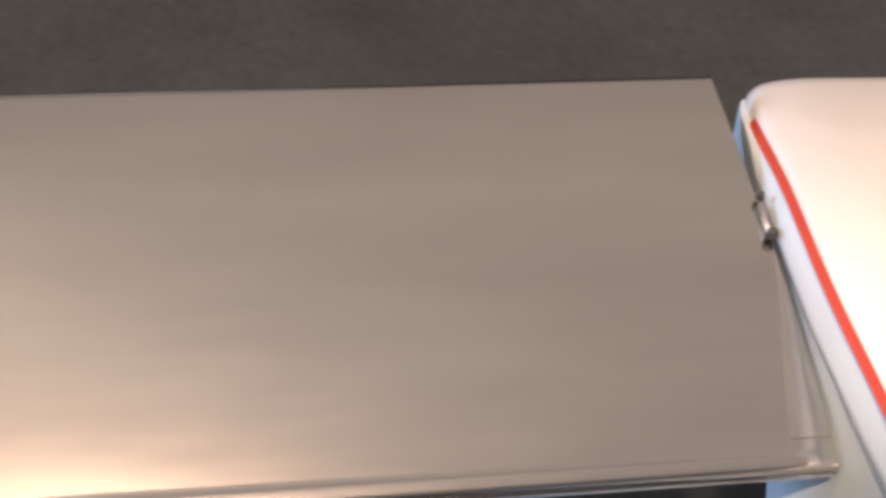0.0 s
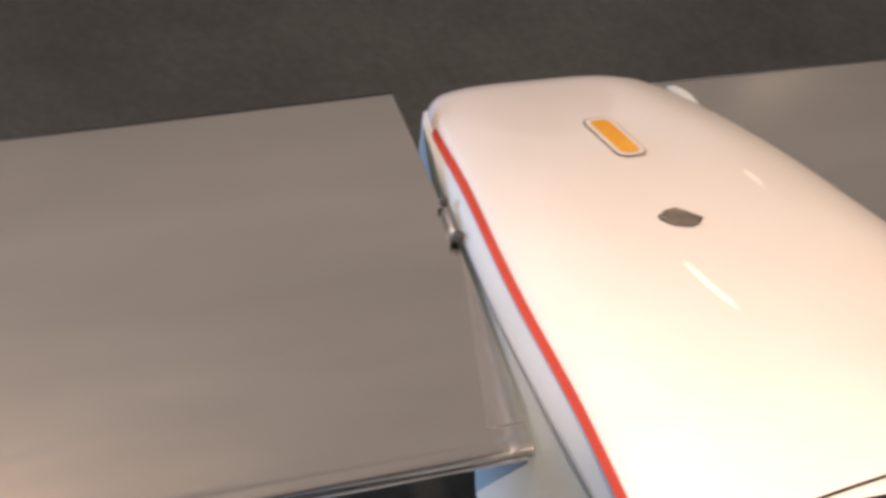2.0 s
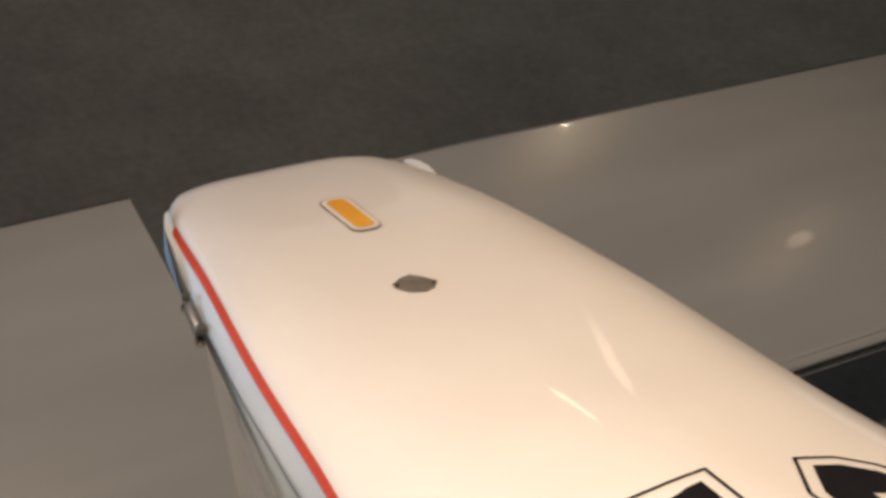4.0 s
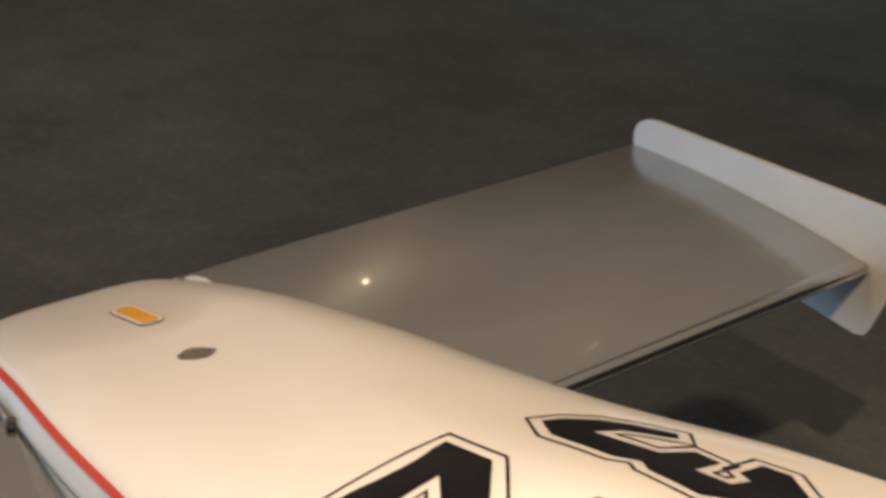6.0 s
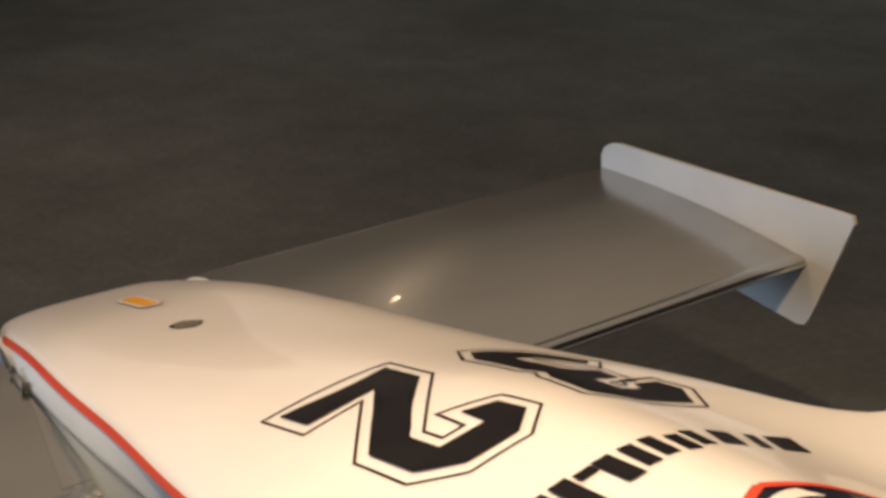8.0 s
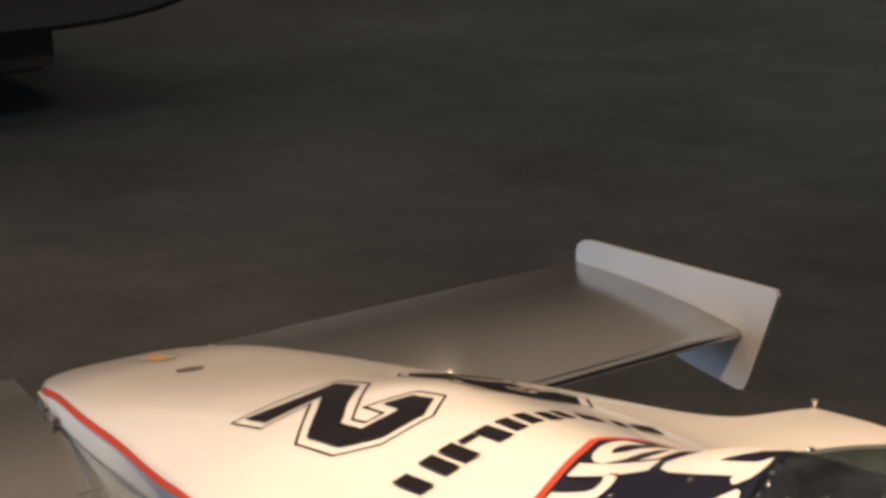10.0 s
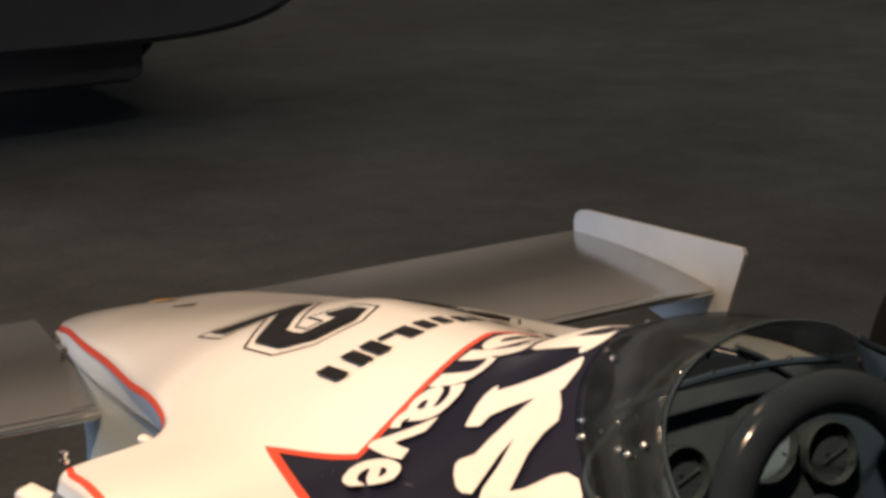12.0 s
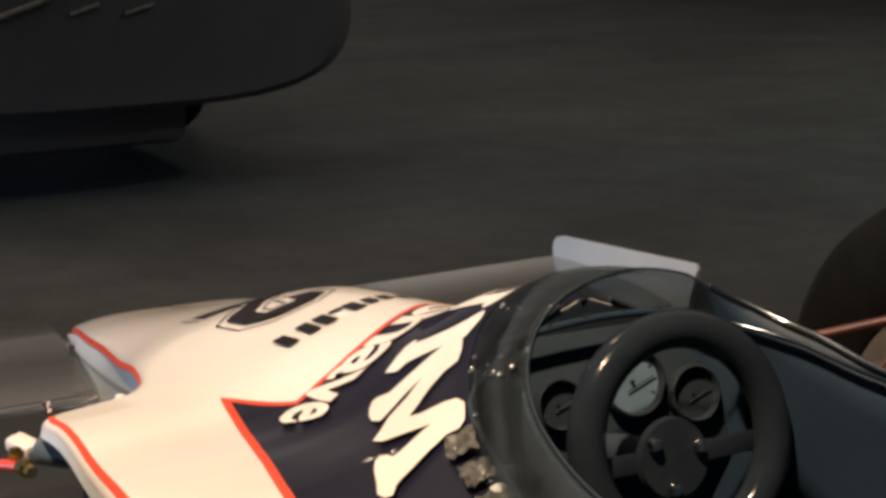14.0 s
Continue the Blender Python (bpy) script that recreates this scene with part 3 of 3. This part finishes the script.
part("sticker_border", decal(pill(0.171, -0.001, 0.078, 0.029, -0.06), 0.0012), STICKER_EDGE, car, "thin grey sticker border")
part("sticker_border", decal(pill(0.171, -0.001, 0.0745, 0.0265, -0.06), 0.0016), VINYL_WHITE, car, "white sticker border")
part("amber_sticker", decal(pill(0.171, -0.001, 0.066, 0.0180, -0.06), 0.0020), VINYL_AMBER, car, "amber rectangular sticker")
part("bonnet_badge", decal([(0.306, -0.0375), (0.298, -0.0265), (0.296, -0.016), (0.305, -0.009), (0.316, -0.0025), (0.324, -0.012), (0.3265, -0.019), (0.3215, -0.031), (0.313, -0.0365)], 0.0016), BADGE, car, "small dull grey fastener plate on the nose")
part("badge_glint", decal([(0.303, -0.034), (0.306, -0.037), (0.312, -0.036), (0.308, -0.032)], 0.0022), CHROME, car, "bright glint at the badge's end")
part("badge_glint", decal([(0.315, -0.006), (0.320, -0.010), (0.3245, -0.011), (0.319, -0.006)], 0.0022), CHROME, car)


# ---- front wings ----
UPPER = [(0.0400, 0.3425), (0.0410, 0.3443), (0.0440, 0.3454), (0.0460, 0.34565), (0.0480, 0.34572), (0.080, 0.3468), (0.12, 0.3480), (0.17, 0.3487), (0.22, 0.3482), (0.27, 0.3467), (0.33, 0.3438), (0.39, 0.3393), (0.43, 0.3350)]
LOWER = [(0.43, 0.3310), (0.36, 0.326), (0.28, 0.320), (0.20, 0.317), (0.12, 0.322), (0.07, 0.331), (0.046, 0.3390)]


def root_y(x):
    return 0.145 + (x - 0.04) * 0.105 + 0.01 * max(0.0, x - 0.38)


def wing_tilt(side, y):
    """The wings stand a little out of level, high on one tip."""
    return -0.0045 + 0.0225 * (y - 0.15) if side > 0 else -0.005 * (y - 0.15)


for side in (-1, 1):
    wing_rows = []
    for k in range(9):
        f = k / 8
        # the leading edge is swept back a little towards the tip
        row = []
        for x, z in UPPER + LOWER:
            inner = root_y(x) if side < 0 else min(root_y(x), along(x, HALF) - 0.002)
            y = inner * (1 - f) + 0.742 * f
            nose_x = (0.036 if side < 0 else 0.053) + 0.028 * (y - 0.15)
            row.append((nose_x + (x - 0.04) / 0.39 * (0.43 - nose_x), side * y, z + wing_tilt(side, y)))
        wing_rows.append(row)
    wing = part("front_wing", rows_mesh(wing_rows, closed=True, caps=True), ALLOY, car, "brushed bare aluminium front wing")
    lip = [(0.428, 0.33535), (0.4338, 0.3346), (0.4348, 0.3350), (0.4370, 0.33495), (0.4430, 0.3342), (0.4448, 0.3338), (0.4460, 0.3330), (0.4466, 0.3316), (0.4468, 0.3284), (0.4460, 0.3272), (0.444, 0.3268), (0.428, 0.3300)]
    lip_rows = [[(x, side * (root_y(x) * (1 - f) + 0.742 * f), z + wing_tilt(side, root_y(x) * (1 - f) + 0.742 * f)) for x, z in lip] for f in (0, 0.25, 0.5, 0.75, 1)]
    part("trailing_lip", rows_mesh(lip_rows, closed=True, caps=True), ALLOY, wing, "folded aluminium trailing-edge lip")
    strip_rows = []
    for k in range(10):
        x = 0.252 + 0.170 * k / 9
        z = float(np.interp(x, [p[0] for p in UPPER], [p[1] for p in UPPER]))
        z += wing_tilt(side, root_y(x))
        a, b = root_y(x) + 0.0006, root_y(x) + 0.0016 + 0.030 * (x - 0.25) / 0.18
        strip_rows.append([(x, side * a, z + 0.0010), (x, side * b, z + 0.0007), (x, side * b, z - 0.0005), (x, side * a, z - 0.0005)])
    part("root_reflection", rows_mesh(strip_rows, closed=True, caps=True), ROOT_REFLECTION, wing, "paler strip along the wing root for the flank's reflection")
    rim_low, rim_high = (root_y(0.445) + 0.004), 0.741
    part("lip_flange", tube([(0.4476, side * y, 0.3266 + wing_tilt(side, y)) for y in (rim_low, (rim_low + rim_high) / 2, rim_high)], 0.0014, 8), CHROME, wing, "bright lower flange of the lip")
    plate = [(0.080, 0.330), (0.076, 0.352), (0.075, 0.371), (0.080, 0.383), (0.092, 0.391), (0.110, 0.395), (0.500, 0.4150), (0.511, 0.4155), (0.515, 0.407),
             (0.460, 0.268), (0.453, 0.258), (0.440, 0.255), (0.34, 0.264), (0.12, 0.300)]
    bm = bmesh.new()
    face = bm.faces.new([bm.verts.new((x, side * 0.7425, z)) for x, z in plate])
    grown_face = bmesh.ops.extrude_face_region(bm, geom=[face])
    bmesh.ops.translate(bm, vec=(0, side * 0.006, 0), verts=[v for v in grown_face["geom"] if isinstance(v, bmesh.types.BMVert)])
    part("endplate", bm, PLATE, wing, "pale blue-white wing endplate")
    bracket = box(0.034, 0.005, 0.006, pose(0.219, side * 0.1650, 0.3512, 0, 0, side * 8), 0.0018)
    part("pivot_bracket", bracket, ALLOY_EDGE, wing, "bright worn wing pivot bracket")
    for x, r in ((0.197, 0.0034), (0.239, 0.0046)):
        part("pivot_bolt", spun([(0.0008, 0.0), (r, 0.0), (r, 0.004), (r * 0.8, 0.0055), (0.0008, 0.0055)], pose(x, side * (0.1615 + 0.12 * (x - 0.2)), 0.3515), 12), EDGE_GREY, wing, "dark pivot bolt")
    if side > 0:
        cap = rows_mesh([[(x, a, z0), (x, b, z0), (x, b, z0 - 0.006), (x, a, z0 - 0.006)] for x, a, b, z0 in ((0.064, 0.115, 0.123, 0.3420), (0.072, 0.117, 0.1265, 0.3440), (0.084, 0.120, 0.1300, 0.3450), (0.098, 0.124, 0.1310, 0.3440))], closed=True, caps=True)
        part("root_fairing", cap, SIDE, wing, "pale blue-white fairing at the wing root, cool light in its tint")
    seam_x = (0.24, 0.34, 0.44, 0.53, 0.62, 0.71, 0.80, 0.88)
    seam = [(x, side * (under_section(x)[2][0] + 0.0010), under_section(x)[2][1] - 0.003) for x in seam_x]
    part("panel_seam", tube(seam, [0.0004 + 0.0045 * (k / 7) ** 5 for k in range(8)], 8), EDGE_GREY, car, "dark gap along the nose flank")

# small fixings
for side in (-1, 1):
    z = top(0.946, side * 0.380) - 0.002
    part("quick_release_pin", spun([(0.001, 0), (0.005, 0), (0.005, 0.003), (0.0025, 0.004), (0.0025, 0.007), (0.0045, 0.008), (0.0045, 0.011), (0.001, 0.012)], pose(0.946, side * 0.384, z), 12), CHROME, car, "chrome body pin")
part("white_tab", box(0.020, 0.012, 0.007, pose(0.895, -0.285, 0.455, 0, 18, 35), 0.003), VINYL_WHITE, car, "small white tab beside the tub")


# ---- wheels and suspension ----
def road_wheel(x, y, side, parent, radius=0.312, width=0.25):
    turn_out = pose(x, y, radius, -90 * side)
    hub = new("front_wheel")
    hub.parent = parent
    hub.matrix_world = Matrix.Identity(4)
    w = width / 2
    tread = [(0.17, -w + 0.01), (0.20, -w), (radius - 0.04, -w), (radius - 0.012, -w + 0.02), (radius, -w + 0.05), (radius, w - 0.05), (radius - 0.012, w - 0.02), (radius - 0.04, w), (0.20, w), (0.17, w - 0.01)]
    part("tyre", spun(tread, turn_out, 72, True), RUBBER, hub, "black slick racing tyre")
    rim = [(0.03, 0.02), (0.10, 0.0), (0.15, -0.03), (0.168, -w + 0.015), (0.176, -w + 0.012), (0.176, w - 0.012), (0.168, w - 0.015), (0.15, 0.05), (0.03, 0.05)]
    part("rim", spun(rim, turn_out, 48), ALLOY_EDGE, hub, "cast alloy wheel rim")
    return hub


for side in (-1, 1):
    road_wheel(1.17, side * 0.75, side, car)
    part("wishbone", tube([((1.0 if side > 0 else 1.09), side * 0.40, 0.42 if side > 0 else 0.40), (1.17, side * 0.63, 0.49)], 0.0065), RED_TUBE, car, "red painted suspension arm")
    part("wishbone", tube([(1.36, side * 0.30, 0.42), (1.17, side * 0.63, 0.49)], 0.0065), RED_TUBE, car)
    part("wishbone", tube([(0.98, side * 0.22, 0.17), (1.17, side * 0.64, 0.17)], 0.010), RED_TUBE, car)
    part("upright", box(0.05, 0.04, 0.30, pose(1.17, side * 0.645, 0.31), 0.006), DARK, car)

damper = part("damper_body", tube([(1.04, -0.301, 0.425), (1.00, -0.338, 0.425), (0.935, -0.390, 0.425)], [0.017, 0.017, 0.016], 18), TUB_LIGHT, car, "blue-grey damper body")
part("damper_cap", tube([(1.012, -0.328, 0.425), (0.985, -0.350, 0.425)], 0.0195, 18), DARK, damper, "black damper collar")
part("damper_bush", spun([(0.001, -0.007), (0.012, -0.007), (0.014, -0.004), (0.014, 0.004), (0.012, 0.007), (0.001, 0.007)], pose(0.958, -0.378, 0.428, 80, 0, 40), 18), DARK, damper)
rod = part("rod_end", box(0.034, 0.024, 0.016, pose(0.905, -0.402, 0.424, 8, 12, 30), 0.004), VINYL_WHITE, car, "white rod-end block")
part("rod_end_eye", tube([(0.888, -0.407, 0.424), (0.880, -0.410, 0.422)], [0.009, 0.007], 12), ALLOY_EDGE, rod, "bare metal rod-end eye")
fitting = part("hose_fitting", tube([(0.938, -0.415, 0.414), (0.946, -0.414, 0.415), (0.947, -0.414, 0.415), (0.959, -0.412, 0.415), (0.960, -0.412, 0.415), (0.970, -0.410, 0.414)], [0.0075, 0.0075, 0.0105, 0.0105, 0.0068, 0.0068], 6), BRASS, car, "brass hose fitting")
part("union_nut", tube([(0.926, -0.417, 0.424), (0.934, -0.416, 0.424)], [0.0085, 0.0085], 6), BRASS, fitting)
part("brake_hose", tube([(0.940, -0.416, 0.413), (0.91, -0.426, 0.408), (0.87, -0.441, 0.400), (0.80, -0.471, 0.388)], 0.0065, 12), HOSE, car, "red hose")
part("inner_arch", rows_mesh([[(x, -0.300, 0.452), (x, -0.372, 0.440), (x, -0.376, 0.36), (x, -0.30, 0.30)] for x in (1.03, 1.12, 1.25, 1.40)]), DARK, car, "black inner wheel arch")


# ---- cockpit ----
FAR_EDGE = [(0.20, 0.0), (0.25, -0.0025), (0.30, -0.0033), (0.35, -0.0005), (0.40, 0.0042), (0.45, 0.0075), (0.50, 0.0090), (0.55, 0.0095), (0.60, 0.0102), (0.65, 0.0080), (0.70, 0.0035), (0.75, 0.0)]


def screen():
    rows = []
    base = [(1.306, 0.0), (1.314, 0.052), (1.352, 0.090), (1.420, 0.128), (1.497, 0.164), (1.600, 0.206), (1.720, 0.234), (1.850, 0.248)]
    crest = [(1.476, 0.0, 0.671), (1.479, 0.045, 0.665), (1.486, 0.082, 0.650), (1.498, 0.108, 0.626), (1.540, 0.136, 0.604), (1.610, 0.163, 0.588), (1.720, 0.190, 0.578), (1.850, 0.205, 0.572)]
    def at(table, f):
        """A smooth curve through the rows of a table, f from 0 to 1."""
        n = len(table) - 1
        i = min(int(f * n), n - 1)
        u = f * n - i
        p = [Vector((*table[max(0, min(n, i + k))], 0, 0)[:3]) for k in (-1, 0, 1, 2)]
        if i == 0:
            p[0] = Vector((table[1][0], -table[1][1], p[2].z))
        q = 0.5 * ((2 * p[1]) + (p[2] - p[0]) * u + (2 * p[0] - 5 * p[1] + 4 * p[2] - p[3]) * u * u + (3 * p[1] - p[0] - 3 * p[2] + p[3]) * u ** 3)
        return list(q)[: len(table[0])]
    for j in range(-40, 41):
        f, s = abs(j) / 40, (1 if j >= 0 else -1)
        bx, by = at(base, f)
        cx, cy, cz = at(crest, f)
        a = Vector((bx, by, top(bx, by) + 0.003))
        c = Vector((cx, cy, max(cz, top(cx, cy) + 0.006)))
        if s > 0:
            # the screen's edge sags and lifts a little along the far side
            c.z += flowing(f, FAR_EDGE)
        row = []
        for k in range(11):
            g = k / 10
            p = a.lerp(c, g) + Vector((0, 0.004, 0.009)) * math.sin(math.pi * g) * (1 - 0.6 * f)
            row.append((p.x, s * p.y, p.z))
        rows.append(row)
    return rows


pane = screen()
glass = part("windscreen", rows_mesh(pane), PLEXI, car, "smoked clear wraparound windscreen")
solid = glass.modifiers.new("thick", "SOLIDIFY")
solid.thickness = 0.003
glass.visible_shadow = False
for side in (-1, 1):
    panel_rows = []
    for j in (range(50, 81) if side > 0 else range(18)):
        x, y, z = pane[j][-1]
        deep = (z - 0.400) * min(1.0, max(0.03, (j - 49) / 18 if side > 0 else 1.0))
        panel_rows.append([(x, y + side * (0.004 + 0.006 * f), z - 0.003 - f * deep) for f in (1.0, 0.75, 0.5, 0.25, 0.0)])
    wing_panel = part("cockpit_side_panel", rows_mesh(panel_rows), TUB if side > 0 else DARK, car, "dark blue cockpit side panel behind the screen" if side > 0 else "black cockpit side panel behind the screen")
    thick = wing_panel.modifiers.new("thick", "SOLIDIFY")
    thick.thickness, thick.offset = 0.003, 0.0
part("screen_edge", tube([row[-1] for row in pane], 0.0011, 8), DARK, glass, "black screen edge")
for j in (3, 12, 19, 27, 40, 53, 61, 70, 77):
    p = pane[j][1]
    part("screen_rivet", spun([(0.0005, 0), (0.003, 0), (0.0026, 0.0015), (0.0005, 0.002)], pose(*p), 10), CHROME, glass)
for x, y in ((1.405, -0.100), (1.412, -0.090), (1.388, -0.108), (1.425, -0.082), (1.320, -0.037), (1.50, -0.184), (1.57, -0.204)):
    part("cowl_rivet_glint", spun([(0.0005, 0), (0.0036, 0), (0.0032, 0.0014), (0.0021, 0.0027), (0.0005, 0.0033)], pose(x, y, top(x, y) + 0.001), 10), CHROME, car, "bright rivets and glints on the cowl")


for j, k in ((25, 1), (21, 5), (20, 6), (20, 8), (33, 3)):
    x, y, z = pane[j][k]
    part("screen_stud", spun([(0.0005, 0), (0.0030, 0), (0.0027, 0.0016), (0.0016, 0.0026), (0.0005, 0.0029)], pose(x - 0.001, y - 0.001, z + 0.0015, 30, -20, 0), 10), CHROME, glass, "bright stud on the screen")


def crumple(x, y, long, wide, turn, seed):
    """A creased scrap of clear tape, pressed on the screen's foot."""
    rng, rows = random.Random(seed), []
    for i in range(9):
        row = []
        for j in range(7):
            u, v = (i / 8 - 0.5) * long, (j / 6 - 0.5) * wide
            a = radians(turn)
            px, py = x + u * math.cos(a) - v * math.sin(a), y + u * math.sin(a) + v * math.cos(a)
            row.append((px + rng.uniform(-0.0015, 0.0015), py + rng.uniform(-0.0015, 0.0015), top(px, py) + 0.0035 + rng.uniform(-0.002, 0.0045)))
        rows.append(row)
    return rows_mesh(rows)


for x, y, long, wide, turn, seed in ((1.500, -0.179, 0.046, 0.024, -22, 3), (1.562, -0.196, 0.046, 0.024, -16, 8), (1.622, -0.212, 0.040, 0.024, -14, 14)):
    part("screen_tape", crumple(x, y, long, wide, turn, seed), TAPE, glass, "crumpled shiny tape at the screen's foot", smooth=False)

far_edge = [row[-1] for row in pane[51:]]
part("screen_edge_strip", tube([(x, y + 0.002, z - 0.001) for x, y, z in far_edge], 0.0026, 10), EDGE_STRIP, glass, "polished grey-blue edge of the screen")
BEAD_DROP = [(56, 0.021), (58, 0.0195), (60, 0.016), (63, 0.012), (66, 0.010), (70, 0.0055), (80, 0.006)]
bead = [(pane[j][-1][0], pane[j][-1][1] - 0.004, pane[j][-1][2] - flowing(j, BEAD_DROP)) for j in range(56, 81)]
part("panel_bead", tube(bead, [0.0010, 0.0016] + [0.0022] * 23, 12), BEAD, car, "polished rolled edge of the cockpit side")

dash_at = pose(1.420, 0.010, 0.535, 0, -14, 0)
dash = part("dashboard", box(0.010, 0.24, 0.135, dash_at @ pose(0, 0.022, 0.002), 0.003), DARK, car, "black dashboard with round gauges")
hood = [[(1.4075, 0.012 * k, 0.44 + f * (top(1.4075, 0.012 * k) - 0.006 - 0.44)) for f in (0.0, 0.5, 1.0)] for k in range(-9, 10)]
part("scuttle_shade", rows_mesh(hood), GAUGE, car, "dark sheet for the shade under the scuttle")
part("footwell_shade", box(0.006, 0.36, 0.32, pose(1.414, 0.0, 0.33), 0.002), DARK, car, "dark sheet for the shade in the footwell")
for x, z in ((1.488, 0.476), (1.494, 0.456)):
    part("belt_stud", spun([(0.0005, 0), (0.005, 0), (0.005, 0.004), (0.0035, 0.006), (0.0005, 0.006)], pose(x, 0.148, z, 90, 0, 0), 12), CHROME, car, "bright belt stud")
part("side_pad", tube([(1.556, 0.174, 0.488), (1.566, 0.176, 0.478), (1.580, 0.178, 0.466), (1.60, 0.181, 0.452)], [0.002, 0.006, 0.008, 0.009], 12), TUB_LIGHT, car, "pale blue padded cockpit edge")
hoop = [(1.424, y, 0.617 - 0.9 * (y - 0.012) ** 2) for y in [-0.10 + 0.0128 * k for k in range(18)]]
part("dash_hoop", tube(hoop, 0.0035, 8), TUB, car, "painted hoop over the dashboard")
for p in hoop[1::3]:
    part("hoop_rivet", spun([(0.0005, 0), (0.0028, 0), (0.0024, 0.0015), (0.0005, 0.002)], pose(p[0], p[1], p[2] + 0.003), 10), CHROME, car, "bright rivet on the hoop")


def gauge(y, z, r, face):
    m = dash_at @ pose(0.006, y, z, 0, 90, 0)
    part("gauge_bezel", spun([(r * 0.86, 0.0), (r, 0.0), (r, 0.010), (r * 0.93, 0.012), (r * 0.86, 0.008)], m, 40, True), BEZEL, dash, "dull dark gauge bezel")
    part("gauge_face", spun([(0.0005, 0.0), (r * 0.88, 0.0), (r * 0.88, 0.004), (0.0005, 0.004)], m, 40), face, dash)
    part("gauge_needle", box(0.0008, r * 0.95, 0.001, m @ pose(0.08 * r, 0.25 * r, 0.006, 0, 0, 20)), GRIP if face is FACE else NEEDLE, dash)
    part("needle_boss", spun([(0.0005, 0.004), (r * 0.06, 0.004), (r * 0.05, 0.007), (0.0005, 0.007)], m, 16), GRIP, dash)
    for k in range(9):
        a = radians(-30 + 30 * k)
        part("dial_mark", box(0.0010, r * 0.12, 0.0008, m @ pose(-math.sin(a) * r * 0.74, math.cos(a) * r * 0.74, 0.0045, 0, 0, math.degrees(a))), GRIP if face is FACE else NEEDLE, dash)


gauge(0.027, 0.015, 0.033, FACE)
gauge(-0.053, 0.006, 0.024, GAUGE)
gauge(0.091, -0.005, 0.027, GAUGE)

wheel_at = pose(1.53, 0.005, 0.514, 0, 78, 0)
helm = tagged(new("steering_wheel"), "black leather-rimmed three-spoke steering wheel")
helm.parent = car
rim_at = pose(0.0, 0.016, 0.014) @ wheel_at
ring = [[rim_at @ Vector(((0.0955 + 0.0172 * math.cos(b)) * math.cos(a), (0.0955 + 0.0172 * math.cos(b)) * math.sin(a), 0.0160 * math.sin(b)))
         for b in [2 * math.pi * k / 16 for k in range(16)]] for a in [2 * math.pi * k / 64 for k in range(65)]]
part("rim", rows_mesh(ring, closed=True), GRIP, helm, "black leather wheel rim")
part("hub", spun([(0.001, 0.004), (0.034, 0.004), (0.036, 0.008), (0.034, 0.014), (0.001, 0.015)], wheel_at, 32), GRIP, helm)
for a in (90, 0, 270):
    arm = wheel_at @ pose(0, 0, 0.006, 0, 6, a)
    part("spoke", box(0.074, 0.018, 0.004, arm @ pose(0.066, 0, 0), 0.0012), GRIP, helm)
for a in (234, 106, 348):
    arm = wheel_at @ pose(0, 0, 0, 0, 0, a) @ pose(0.026, 0, 0.0145)
    part("hub_bolt", spun([(0.0005, 0), (0.0066, 0), (0.0066, 0.005), (0.0050, 0.0075), (0.0005, 0.0078)], arm, 12), CHROME, helm, "bright hub bolt")
part("steering_column", tube([(1.53, 0.005, 0.514), (1.41, 0.004, 0.49)], 0.016, 16), DARK, car)


# ---- another exhibit ahead of the car ----
exhibit = tagged(new("exhibit_car"), "dark low racing car standing tail-on ahead on the floor", "racing car")
tail_rows = []
for x, k in ((-2.99, 0.90), (-3.02, 0.95), (-3.09, 0.985), (-3.25, 1.0), (-4.4, 1.02), (-6.2, 0.9), (-7.1, 0.6)):
    ring = []
    for n in range(48):
        a = 2 * math.pi * n / 48
        c, d = math.cos(a), math.sin(a)
        ring.append((x, 0.913 + k * 0.888 * math.copysign(abs(c) ** 0.55, c), 0.64 + k * 0.37 * math.copysign(abs(d) ** 0.6, d)))
    tail_rows.append(ring)
part("tail_body", rows_mesh(tail_rows, closed=True, caps=True), EXHIBIT, exhibit, "dark rounded tail bodywork")
for wheel_x, radius, half in ((-4.6, 0.33, 0.17), (-6.6, 0.30, 0.13)):
    for side in (-1, 1):
        m = pose(wheel_x, 0.913 + side * 0.60, radius, 90)
        profile = [(0.17, -half + 0.01), (0.21, -half), (radius - 0.03, -half), (radius, -half + 0.04), (radius, half - 0.04), (radius - 0.03, half), (0.21, half), (0.17, half - 0.01)]
        part("tyre", spun(profile, m, 48, True), RUBBER, exhibit, "wide black slick tyre")
part("undertray", box(1.3, 1.30, 0.20, pose(-3.72, 0.52, 0.255), 0.05), EXHIBIT, exhibit, "dark undertray below the tail")
for (y0, z0), (y1, z1), r in (((0.45, 0.59), (0.69, 0.665), 0.012), ((0.76, 0.612), (0.855, 0.640), 0.008), ((0.94, 0.604), (1.035, 0.630), 0.007)):
    part("tail_strip", tube([(-2.985, y0, z0), (-2.98, y1, z1)], r, 10), BADGE, exhibit, "dull metal strip on the tail")

# plain bulkhead that closes the shell behind the cockpit
sec = both_sides(half_section(2.5))
under = under_section(2.5)
end = bmesh.new()
end.faces.new([end.verts.new((2.5, y, z)) for y, z in sec + under + [(-y, z) for y, z in under[::-1]]])
part("rear_bulkhead", end, DARK, car, smooth=False)
